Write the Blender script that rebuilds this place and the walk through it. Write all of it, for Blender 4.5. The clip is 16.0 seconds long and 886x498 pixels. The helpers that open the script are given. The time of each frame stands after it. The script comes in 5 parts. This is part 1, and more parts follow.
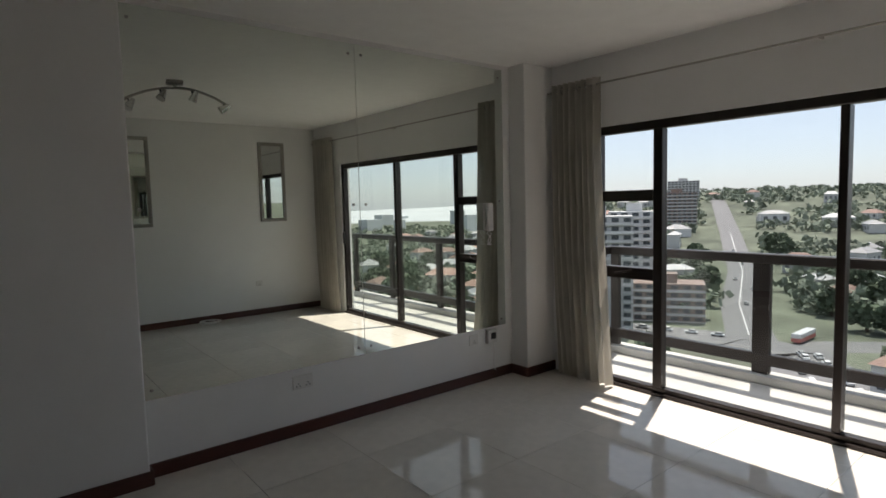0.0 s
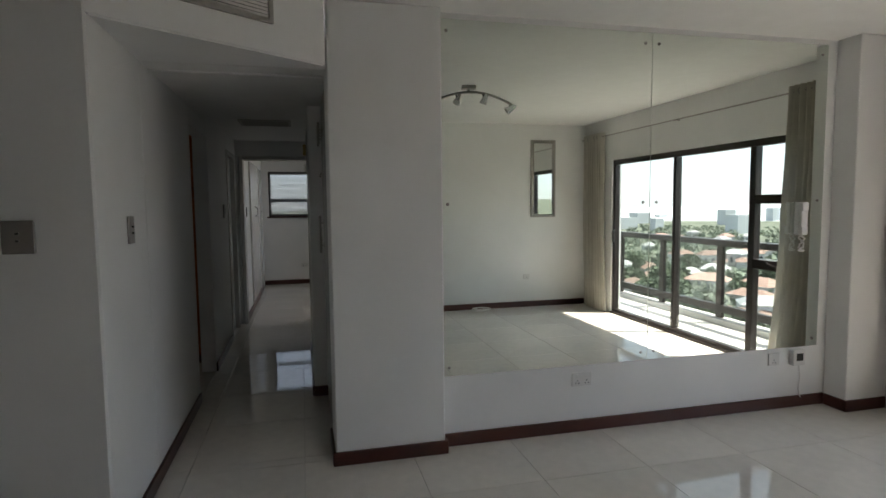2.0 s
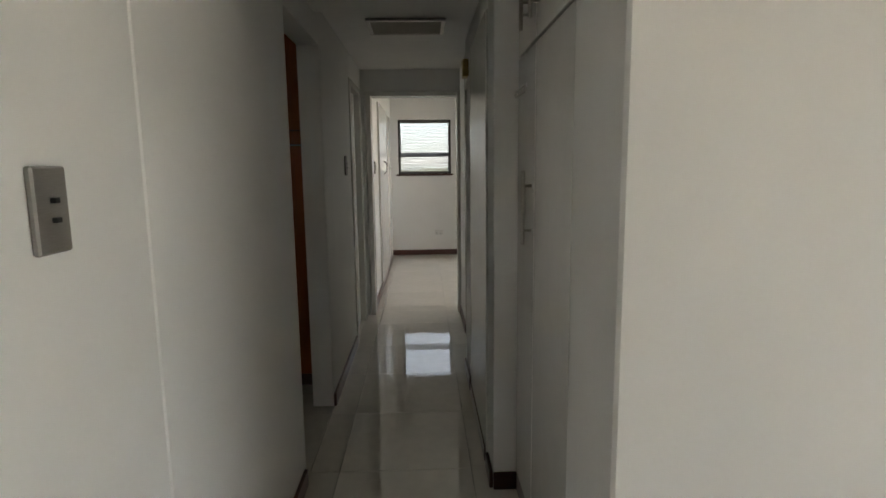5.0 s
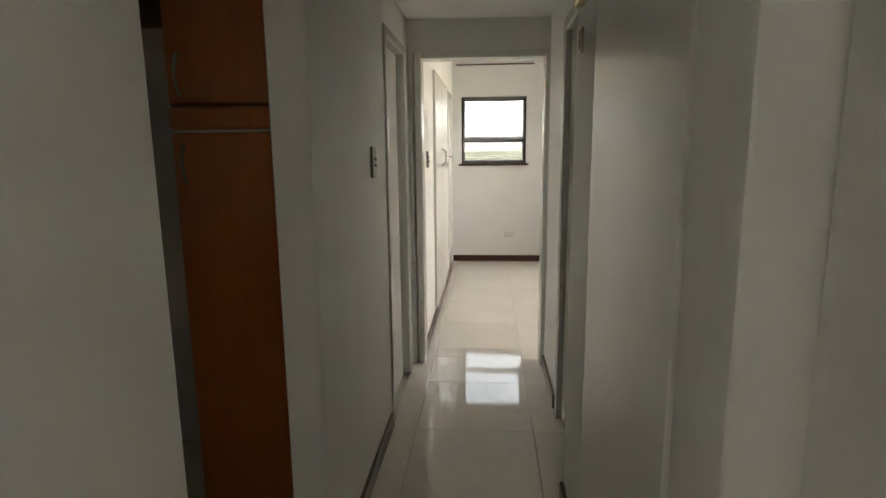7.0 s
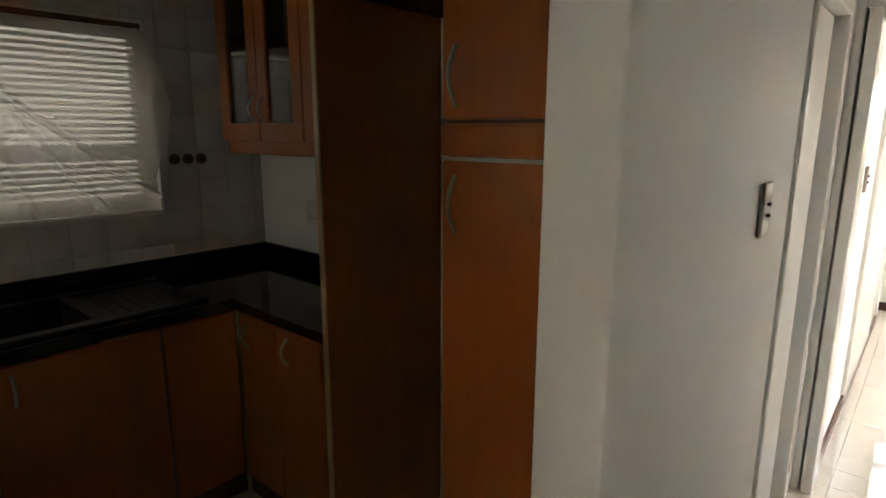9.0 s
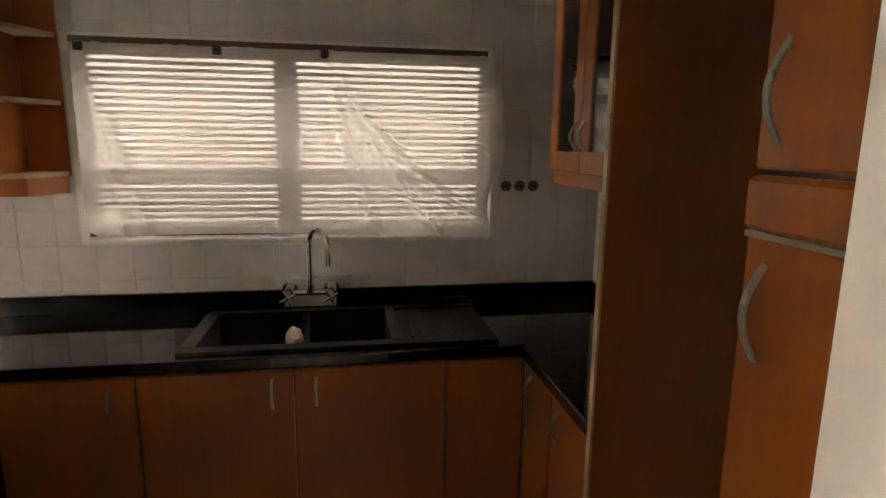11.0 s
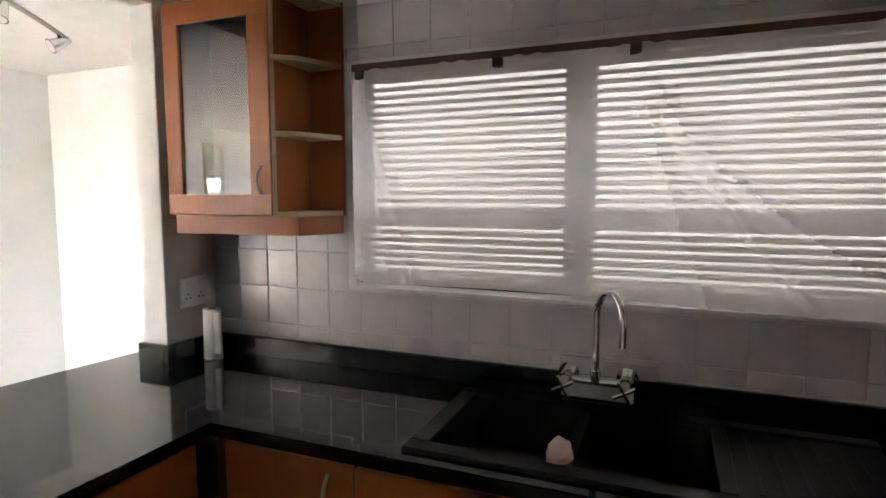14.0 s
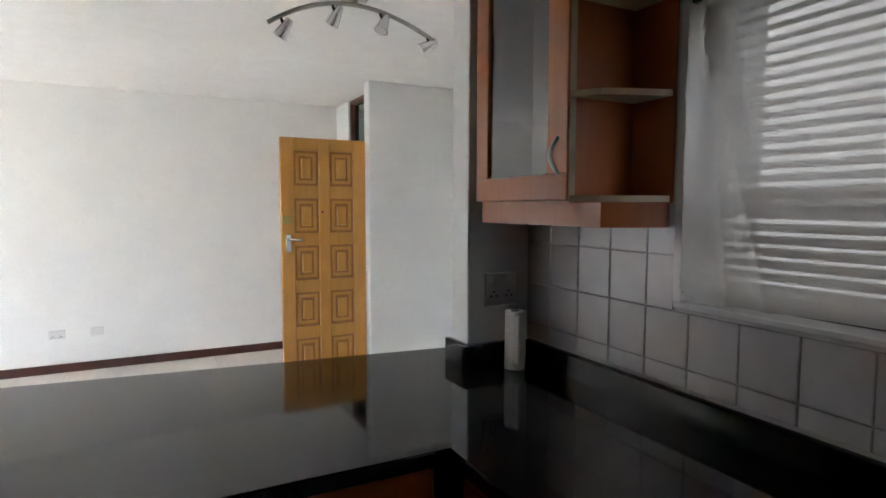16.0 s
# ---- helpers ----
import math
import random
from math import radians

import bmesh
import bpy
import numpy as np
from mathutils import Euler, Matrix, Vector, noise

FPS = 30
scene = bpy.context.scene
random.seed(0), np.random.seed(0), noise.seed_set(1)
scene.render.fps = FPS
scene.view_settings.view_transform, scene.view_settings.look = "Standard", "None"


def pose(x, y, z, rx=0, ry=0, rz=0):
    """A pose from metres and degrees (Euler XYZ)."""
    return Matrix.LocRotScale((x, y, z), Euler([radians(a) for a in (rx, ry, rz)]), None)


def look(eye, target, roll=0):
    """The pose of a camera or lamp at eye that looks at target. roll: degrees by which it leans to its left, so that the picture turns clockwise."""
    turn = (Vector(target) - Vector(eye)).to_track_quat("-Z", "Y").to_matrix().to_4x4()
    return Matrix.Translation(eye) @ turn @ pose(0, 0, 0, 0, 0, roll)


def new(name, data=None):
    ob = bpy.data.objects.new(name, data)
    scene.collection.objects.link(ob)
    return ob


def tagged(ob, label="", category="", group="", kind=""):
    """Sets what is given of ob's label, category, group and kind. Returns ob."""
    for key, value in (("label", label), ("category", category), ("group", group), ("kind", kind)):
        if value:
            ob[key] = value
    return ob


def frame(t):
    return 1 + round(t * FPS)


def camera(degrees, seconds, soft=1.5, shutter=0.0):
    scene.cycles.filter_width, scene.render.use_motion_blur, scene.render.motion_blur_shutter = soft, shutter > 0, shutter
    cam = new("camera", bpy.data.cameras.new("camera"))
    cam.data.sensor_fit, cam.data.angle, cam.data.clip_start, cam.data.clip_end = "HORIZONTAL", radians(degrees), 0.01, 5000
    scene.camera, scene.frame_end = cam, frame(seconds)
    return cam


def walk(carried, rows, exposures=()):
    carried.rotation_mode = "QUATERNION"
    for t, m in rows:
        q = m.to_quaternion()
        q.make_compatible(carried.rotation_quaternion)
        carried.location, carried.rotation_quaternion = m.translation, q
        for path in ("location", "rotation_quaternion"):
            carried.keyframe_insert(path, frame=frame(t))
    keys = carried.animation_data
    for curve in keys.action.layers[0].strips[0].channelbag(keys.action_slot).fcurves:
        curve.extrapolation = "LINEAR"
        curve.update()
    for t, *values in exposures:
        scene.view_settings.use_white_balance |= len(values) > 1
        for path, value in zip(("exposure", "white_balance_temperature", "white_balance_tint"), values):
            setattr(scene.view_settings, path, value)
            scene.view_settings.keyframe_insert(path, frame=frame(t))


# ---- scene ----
cam = camera(76.09, 16.0, soft=1.6)
walk(cam, [
    (0.0, pose(0.954, 0.435, 1.425, 85.38, 1.45, -38.96)),
    (0.5, pose(0.950, 0.420, 1.425, 85.55, 1.40, -32.10)),
    (1.0, pose(0.912, 0.432, 1.430, 85.49, 1.18, -26.18)),
    (1.5, pose(0.860, 0.463, 1.431, 85.50, 0.84, -19.92)),
    (2.0, pose(0.773, 0.547, 1.431, 85.48, 0.62, -13.85)),
    (2.5, pose(0.689, 0.739, 1.405, 85.49, 0.37, -8.04)),
    (3.0, pose(0.634, 0.974, 1.369, 85.28, 0.16, -5.24)),
    (3.5, pose(0.585, 1.309, 1.392, 85.07, 0.39, -3.63)),
    (4.0, pose(0.551, 1.712, 1.360, 83.95, 0.61, -2.69)),
    (6.5, pose(0.529, 3.771, 1.446, 79.68, 0.61, 0.68)),
    (7.0, pose(0.504, 4.106, 1.447, 79.79, 0.59, 4.50)),
    (7.5, pose(0.477, 4.430, 1.450, 79.93, 0.66, 11.34)),
    (8.0, pose(0.371, 4.643, 1.470, 79.80, 0.30, 19.03)),
    (8.5, pose(0.345, 4.800, 1.505, 79.45, 0.10, 27.30)),
    (9.0, pose(0.325, 4.990, 1.575, 78.20, -0.12, 41.20)),
    (9.5, pose(0.244, 5.193, 1.630, 77.40, -0.80, 54.50)),
    (10.0, pose(0.175, 5.300, 1.650, 77.80, -0.90, 63.90)),
    (12.5, pose(-0.008, 5.621, 1.589, 83.16, -0.56, 97.42)),
    (13.0, pose(-0.167, 5.599, 1.588, 84.64, -0.54, 99.52)),
    (13.5, pose(-0.379, 5.553, 1.588, 85.19, -0.34, 103.75)),
    (14.0, pose(-0.574, 5.508, 1.551, 84.74, 0.05, 112.20)),
    (14.5, pose(-0.768, 5.474, 1.517, 85.58, -0.15, 122.86)),
    (15.0, pose(-0.958, 5.478, 1.487, 86.15, -0.30, 132.64)),
    (15.5, pose(-1.090, 5.476, 1.483, 85.74, -0.09, 143.18)),
    (16.0, pose(-1.178, 5.428, 1.469, 85.68, -0.14, 152.79)),
], exposures=[(0.0, 0.4, 6800, 15), (1.5, 1.25, 6700, 14), (2.5, 1.7, 6700, 14), (3.0, 1.85, 6700, 14), (4.0, 2.3, 6900, 14), (6.5, 3.6, 8100, 12), (8.0, 4.15, 7800, 12), (9.0, 4.9, 8100, 14), (9.5, 5.25, 8800, 17), (10.0, 5.6, 9300, 20), (12.5, 6.5, 7800, 25), (13.0, 6.25, 7500, 23), (13.5, 6.2, 7400, 22), (14.5, 5.85, 6800, 19), (16.0, 4.95, 6500, 17)])

# ---- world and sun ----
world = bpy.data.worlds.new("sky")
scene.world = world
world.use_nodes = True
wt = world.node_tree
wbg = wt.nodes["Background"]
wsky = wt.nodes.new("ShaderNodeTexSky")
wsky.sky_type = "NISHITA"
wsky.sun_disc = False
wsky.sun_elevation = radians(66)
wsky.sun_rotation = radians(70)
wsky.dust_density = 1.0
wsky.ozone_density = 4.0
wsky.air_density = 0.8
whaze = wt.nodes.new("ShaderNodeMix")
whaze.data_type = "RGBA"
whaze.inputs[0].default_value = 0.6
whaze.inputs[7].default_value = (4.5, 4.9, 5.4, 1)
wt.links.new(wsky.outputs[0], whaze.inputs[6])
wt.links.new(whaze.outputs[2], wbg.inputs[0])
wbg.inputs[1].default_value = 0.15
sun = new("sun", bpy.data.lights.new("sun", "SUN"))
sun.data.energy = 5.0
sun.data.angle = radians(0.6)
sun.data.color = (1.0, 0.95, 0.88)
# Fill lamp added in the unseen side window to brighten bedroom and hall.
for at, to, w, h, power in (((3.04, 9.5, 1.5), (0, 9.5, 1.4), 0.9, 1.1, 1.0),):
    lamp = new("bedroom_fill", bpy.data.lights.new("bedroom_fill", "AREA"))
    lamp.data.shape, lamp.data.size, lamp.data.size_y, lamp.data.energy = "RECTANGLE", w, h, power
    lamp.data.color = (1.0, 0.98, 0.95)
    lamp.matrix_world = look(at, to)
sun.matrix_world = look((0.72 * 20, 0.27 * 20, 1.93 * 20), (0, 0, 0))


# ---- materials ----
def material(name, colour, rough=0.5, metal=0.0, scale=8.0, vary=0.08, bump=0.0, bump_scale=60.0, stretch=None, coat=0.0,
             spec=0.5, per_object=0.0, big=1.3, rough_vary=0.0):
    m = bpy.data.materials.new(name)
    m.use_nodes = True
    t = m.node_tree
    n, l = t.nodes, t.links
    b = n["Principled BSDF"]
    b.inputs["Roughness"].default_value = rough
    b.inputs["Metallic"].default_value = metal
    b.inputs["Coat Weight"].default_value = coat
    b.inputs["Coat Roughness"].default_value = 0.08
    b.inputs["Specular IOR Level"].default_value = spec
    co = n.new("ShaderNodeTexCoord")
    mp = n.new("ShaderNodeMapping")
    l.new(co.outputs["Object"], mp.inputs[0])
    if stretch:
        mp.inputs["Scale"].default_value = stretch
    n1 = n.new("ShaderNodeTexNoise")
    n1.inputs["Scale"].default_value = scale
    n1.inputs["Detail"].default_value = 6
    n2 = n.new("ShaderNodeTexNoise")
    n2.inputs["Scale"].default_value = big
    n2.inputs["Detail"].default_value = 3
    l.new(mp.outputs[0], n1.inputs[0])
    l.new(co.outputs["Object"], n2.inputs[0])
    add = n.new("ShaderNodeMath")
    add.operation = "ADD"
    l.new(n1.outputs[0], add.inputs[0])
    l.new(n2.outputs[0], add.inputs[1])
    ramp = n.new("ShaderNodeMapRange")
    ramp.inputs[1].default_value, ramp.inputs[2].default_value = 0.7, 1.3
    ramp.inputs[3].default_value, ramp.inputs[4].default_value = 1 - vary, 1 + vary
    l.new(add.outputs[0], ramp.inputs[0])
    last = ramp.outputs[0]
    if per_object:
        info = n.new("ShaderNodeObjectInfo")
        r2 = n.new("ShaderNodeMapRange")
        r2.inputs[3].default_value, r2.inputs[4].default_value = 1 - per_object, 1 + per_object
        l.new(info.outputs["Random"], r2.inputs[0])
        mu = n.new("ShaderNodeMath")
        mu.operation = "MULTIPLY"
        l.new(last, mu.inputs[0])
        l.new(r2.outputs[0], mu.inputs[1])
        last = mu.outputs[0]
    mix = n.new("ShaderNodeMix")
    mix.data_type, mix.blend_type = "RGBA", "MULTIPLY"
    mix.inputs[0].default_value = 1.0
    mix.inputs[6].default_value = (*colour, 1)
    l.new(last, mix.inputs[7])
    l.new(mix.outputs[2], b.inputs["Base Color"])
    if rough_vary:
        rr = n.new("ShaderNodeMapRange")
        rr.inputs[3].default_value, rr.inputs[4].default_value = max(0.01, rough - rough_vary), rough + rough_vary
        l.new(n1.outputs[0], rr.inputs[0])
        l.new(rr.outputs[0], b.inputs["Roughness"])
    if bump:
        n3 = n.new("ShaderNodeTexNoise")
        n3.inputs["Scale"].default_value = bump_scale
        n3.inputs["Detail"].default_value = 4
        l.new(mp.outputs[0], n3.inputs[0])
        bp = n.new("ShaderNodeBump")
        bp.inputs["Strength"].default_value = bump
        bp.inputs["Distance"].default_value = 0.01
        l.new(n3.outputs[0], bp.inputs["Height"])
        l.new(bp.outputs[0], b.inputs["Normal"])
    return m


def glass_material(name, tint, gloss=0.08):
    m = bpy.data.materials.new(name)
    m.use_nodes = True
    t = m.node_tree
    n, l = t.nodes, t.links
    n.remove(n["Principled BSDF"])
    tr = n.new("ShaderNodeBsdfTransparent")
    tr.inputs[0].default_value = (*tint, 1)
    gl = n.new("ShaderNodeBsdfGlossy")
    gl.inputs["Roughness"].default_value = 0.02
    fr = n.new("ShaderNodeLayerWeight")
    fr.inputs[0].default_value = 0.5
    pw = n.new("ShaderNodeMath")
    pw.operation = "POWER"
    pw.inputs[1].default_value = 4.0
    l.new(fr.outputs["Facing"], pw.inputs[0])
    ml = n.new("ShaderNodeMath")
    ml.operation = "MULTIPLY_ADD"
    ml.inputs[1].default_value, ml.inputs[2].default_value = 0.6, gloss * 0.4
    l.new(pw.outputs[0], ml.inputs[0])
    mx = n.new("ShaderNodeMixShader")
    l.new(ml.outputs[0], mx.inputs[0])
    l.new(tr.outputs[0], mx.inputs[1])
    l.new(gl.outputs[0], mx.inputs[2])
    l.new(mx.outputs[0], n["Material Output"].inputs[0])
    return m


def cloth_material(name, colour, translucent, see=0.0, weave=350.0):
    m = bpy.data.materials.new(name)
    m.use_nodes = True
    t = m.node_tree
    n, l = t.nodes, t.links
    n.remove(n["Principled BSDF"])
    co = n.new("ShaderNodeTexCoord")
    nz = n.new("ShaderNodeTexNoise")
    nz.inputs["Scale"].default_value = weave
    l.new(co.outputs["Object"], nz.inputs[0])
    bp = n.new("ShaderNodeBump")
    bp.inputs["Strength"].default_value = 0.15
    bp.inputs["Distance"].default_value = 0.002
    l.new(nz.outputs[0], bp.inputs["Height"])
    n2 = n.new("ShaderNodeTexNoise")
    n2.inputs["Scale"].default_value = 7
    l.new(co.outputs["Object"], n2.inputs[0])
    mr = n.new("ShaderNodeMapRange")
    mr.inputs[3].default_value, mr.inputs[4].default_value = 0.9, 1.08
    l.new(n2.outputs[0], mr.inputs[0])
    cm = n.new("ShaderNodeMix")
    cm.data_type, cm.blend_type = "RGBA", "MULTIPLY"
    cm.inputs[0].default_value = 1
    cm.inputs[6].default_value = (*colour, 1)
    l.new(mr.outputs[0], cm.inputs[7])
    d = n.new("ShaderNodeBsdfDiffuse")
    tl = n.new("ShaderNodeBsdfTranslucent")
    for s in (d, tl):
        l.new(cm.outputs[2], s.inputs["Color"])
        l.new(bp.outputs[0], s.inputs["Normal"])
    mx = n.new("ShaderNodeMixShader")
    mx.inputs[0].default_value = translucent
    l.new(d.outputs[0], mx.inputs[1])
    l.new(tl.outputs[0], mx.inputs[2])
    out = mx.outputs[0]
    if see:
        tp = n.new("ShaderNodeBsdfTransparent")
        m2 = n.new("ShaderNodeMixShader")
        m2.inputs[0].default_value = see
        l.new(out, m2.inputs[1])
        l.new(tp.outputs[0], m2.inputs[2])
        out = m2.outputs[0]
    l.new(out, n["Material Output"].inputs[0])
    return m


def canvas_material():
    m = bpy.data.materials.new("painted canvas")
    m.use_nodes = True
    t = m.node_tree
    n, l = t.nodes, t.links
    b = n["Principled BSDF"]
    b.inputs["Roughness"].default_value = 0.6
    co = n.new("ShaderNodeTexCoord")
    sep = n.new("ShaderNodeSeparateXYZ")
    l.new(co.outputs["Generated"], sep.inputs[0])
    nz = n.new("ShaderNodeTexNoise")
    nz.inputs["Scale"].default_value = 3.0
    nz.inputs["Detail"].default_value = 5
    l.new(co.outputs["Generated"], nz.inputs[0])
    ma = n.new("ShaderNodeMath")
    ma.operation = "MULTIPLY_ADD"
    ma.inputs[1].default_value, ma.inputs[2].default_value = 0.35, -0.17
    l.new(nz.outputs[0], ma.inputs[0])
    ad = n.new("ShaderNodeMath")
    l.new(ma.outputs[0], ad.inputs[0])
    l.new(sep.outputs["Z"], ad.inputs[1])
    cr = n.new("ShaderNodeValToRGB")
    e = cr.color_ramp.elements
    e[0].position, e[0].color = 0.0, (0.01, 0.05, 0.25, 1)
    e[1].position, e[1].color = 1.0, (0.05, 0.25, 0.28, 1)
    for p, c in ((0.2, (0.02, 0.16, 0.3)), (0.3, (0.1, 0.3, 0.08)), (0.48, (0.35, 0.45, 0.35)), (0.62, (0.6, 0.25, 0.15)), (0.8, (0.55, 0.05, 0.05))):
        x = e.new(p)
        x.color = (*c, 1)
    l.new(ad.outputs[0], cr.inputs[0])
    l.new(cr.outputs[0], b.inputs["Base Color"])
    return m


PAINT = material("white wall paint", (0.86, 0.855, 0.84), 0.55, vary=0.03, scale=3, bump=0.035, bump_scale=60)
CEIL = material("white ceiling paint", (0.86, 0.85, 0.83), 0.8, vary=0.03, bump=0.05)
GLOSSW = material("white gloss enamel", (0.78, 0.77, 0.74), 0.22, vary=0.03, bump=0.03, bump_scale=25)
TILE = material("cream polished porcelain", (0.76, 0.72, 0.66), 0.045, vary=0.06, scale=14, big=2.0, per_object=0.025, bump=0.006, bump_scale=4)
GROUT = material("grey grout", (0.60, 0.57, 0.52), 0.8)
SKIRT = material("dark red-brown skirting wood", (0.075, 0.024, 0.018), 0.3, scale=20, vary=0.25, stretch=(1, 1, 8))
MIRROR = material("silvered mirror glass", (0.80, 0.84, 0.78), 0.0, metal=1.0, vary=0.01, scale=2)
SMIRROR = material("small mirror glass", (0.8, 0.82, 0.8), 0.0, metal=1.0, vary=0.0)
SILVER = material("silvered carved wood", (0.42, 0.40, 0.36), 0.4, metal=0.5, scale=60, vary=0.3, bump=0.5, bump_scale=120)
BRONZE = material("dark bronze aluminium", (0.035, 0.028, 0.026), 0.35, metal=0.3, vary=0.1)
GLASS = glass_material("window glass", (0.93, 0.95, 0.94))
FROST = glass_material("transom glass", (0.45, 0.52, 0.50))
CABGLASS = glass_material("cabinet glass", (0.55, 0.57, 0.58), 0.22)
CURTAIN = cloth_material("grey-beige curtain cloth", (0.62, 0.59, 0.52), 0.38)
SHEER = cloth_material("thin white cotton", (0.66, 0.63, 0.585), 0.36, see=0.30, weave=500)
STEEL = material("brushed steel", (0.42, 0.40, 0.37), 0.35, metal=0.9, scale=60, vary=0.1, stretch=(1, 1, 20))
SWITCH = material("dark brushed steel plate", (0.26, 0.245, 0.23), 0.4, metal=0.35, scale=60, vary=0.12, stretch=(1, 1, 20))
CHROME = material("polished chrome", (0.75, 0.75, 0.76), 0.07, metal=1.0, vary=0.02)
WHITEP = material("white plastic", (0.75, 0.74, 0.72), 0.3, vary=0.02)
BLACKP = material("black plastic", (0.02, 0.02, 0.02), 0.4)
WOOD = material("honey cherry veneer", (0.44, 0.116, 0.021), 0.33, scale=7, vary=0.10, stretch=(9, 9, 0.7), coat=0.04, bump=0.015, per_object=0.05)
LIGHTW = material("pale wood edging", (0.62, 0.45, 0.28), 0.45, scale=20, vary=0.12)
DARKW = material("dark brown melamine", (0.11, 0.04, 0.022), 0.4, scale=6, vary=0.15, stretch=(8, 8, 0.8))
# Darker pine: the shade of the door grooves is put into the colour.
DOORG = material("pine with groove shade in its colour", (0.38, 0.15, 0.032), 0.4, scale=6, vary=0.15, stretch=(10, 10, 0.8))
DOORW = material("varnished pine", (0.62, 0.29, 0.06), 0.3, scale=6, vary=0.1, stretch=(10, 10, 0.8), coat=0.2, bump=0.03)
GRANITE = material("black granite", (0.010, 0.011, 0.012), 0.06, scale=240, vary=0.6, bump=0.0)
SINKM = material("black composite", (0.010, 0.010, 0.010), 0.5, scale=300, vary=0.3, spec=0.2)
WTILE = material("white glazed wall tile", (0.62, 0.595, 0.59), 0.16, vary=0.04, scale=9, per_object=0.03, bump=0.03, bump_scale=14)
WGROUT = material("pale wall grout", (0.64, 0.62, 0.60), 0.8)
BLIND = material("white aluminium slat", (0.60, 0.59, 0.57), 0.4, vary=0.02)
BLIND2 = material("dark aluminium slat", (0.14, 0.145, 0.15), 0.4, vary=0.02)
PAPER = material("white paper towel", (0.8, 0.79, 0.78), 0.9, vary=0.03, bump=0.2, bump_scale=120)
PINK = material("pinkish rubber", (0.55, 0.40, 0.36), 0.6)
BRASS = material("worn brass", (0.45, 0.33, 0.12), 0.35, metal=0.9)
CONCRETE = material("painted balcony concrete", (0.52, 0.51, 0.49), 0.7, vary=0.12, scale=5, bump=0.1)
CANVAS = canvas_material()
ASPHALT = material("asphalt", (0.16, 0.16, 0.165), 0.85, scale=0.2, vary=0.12, big=0.03)
GRASS = material("grass and shrubs", (0.11, 0.125, 0.09), 0.95, scale=0.08, vary=0.45, big=0.02)
# Leaf, render and roof colours are muted to stand in for haze.
LEAF = material("tree leaves", (0.085, 0.112, 0.07), 0.9, scale=0.5, vary=0.4, big=0.1, per_object=0.25)
# Leaf green lightened and greyed, so the colour itself holds the haze.
HAZE_LEAF = material("far leaves with haze in their colour", (0.19, 0.22, 0.17), 0.95, scale=0.05, vary=0.4, big=0.02)
BARK = material("bark", (0.10, 0.07, 0.05), 0.9)
WHITEB = material("white rendered wall", (0.50, 0.50, 0.50), 0.8, vary=0.1, scale=0.3, big=0.05, per_object=0.15)
BRICK = material("brown face brick", (0.26, 0.19, 0.165), 0.85, vary=0.12, scale=1, big=0.1)
ROOF = material("terracotta roof tile", (0.29, 0.185, 0.155), 0.8, vary=0.2, scale=1.2, per_object=0.35)
GREYROOF = material("grey sheet roof", (0.36, 0.36, 0.37), 0.6, vary=0.12, scale=0.4, per_object=0.3)
DARKGLASS = material("dark window glass", (0.07, 0.08, 0.09), 0.12, vary=0.1)
# Near-black, for the added blockers that dim the kitchen window.
BLOCKER = material("near-black light-blocking tone", (0.016, 0.0152, 0.0145), 0.85, vary=0.08, scale=2)
LINEP = material("white road paint", (0.6, 0.6, 0.6), 0.7)
CARW = material("white car paint", (0.7, 0.7, 0.7), 0.25, per_object=0.25)
CARR = material("red car paint", (0.45, 0.10, 0.09), 0.3)
TYRE = material("tyre rubber", (0.02, 0.02, 0.02), 0.8)
# Distance haze is mixed into this pale blue-grey colour.
HAZE_TONE = material("far tone with haze in its colour", (0.46, 0.49, 0.51), 1.0, scale=0.02, vary=0.12, big=0.005)


# ---- helpers of this scene ----
def box(bm, a, b, bevel=0.0, seg=1):
    (x0, y0, z0), (x1, y1, z1) = a, b
    r = bmesh.ops.create_cube(bm, size=1.0, matrix=Matrix.Translation(((x0 + x1) / 2, (y0 + y1) / 2, (z0 + z1) / 2)) @ Matrix.Diagonal((abs(x1 - x0), abs(y1 - y0), abs(z1 - z0), 1)))
    if bevel:
        es = {e for v in r["verts"] for e in v.link_edges}
        bmesh.ops.bevel(bm, geom=list(es), offset=bevel, segments=seg, affect="EDGES", profile=0.6)
    return bm


def boxes(*pairs, bevel=0.0):
    bm = bmesh.new()
    for a, b in pairs:
        box(bm, a, b, bevel)
    return bm


def cyl(bm, a, b, r, r2=None, n=16):
    a, b = Vector(a), Vector(b)
    d = b - a
    m = Matrix.Translation((a + b) / 2) @ d.to_track_quat("Z", "Y").to_matrix().to_4x4()
    bmesh.ops.create_cone(bm, cap_ends=True, segments=n, radius1=r, radius2=r if r2 is None else r2, depth=d.length, matrix=m)
    return bm


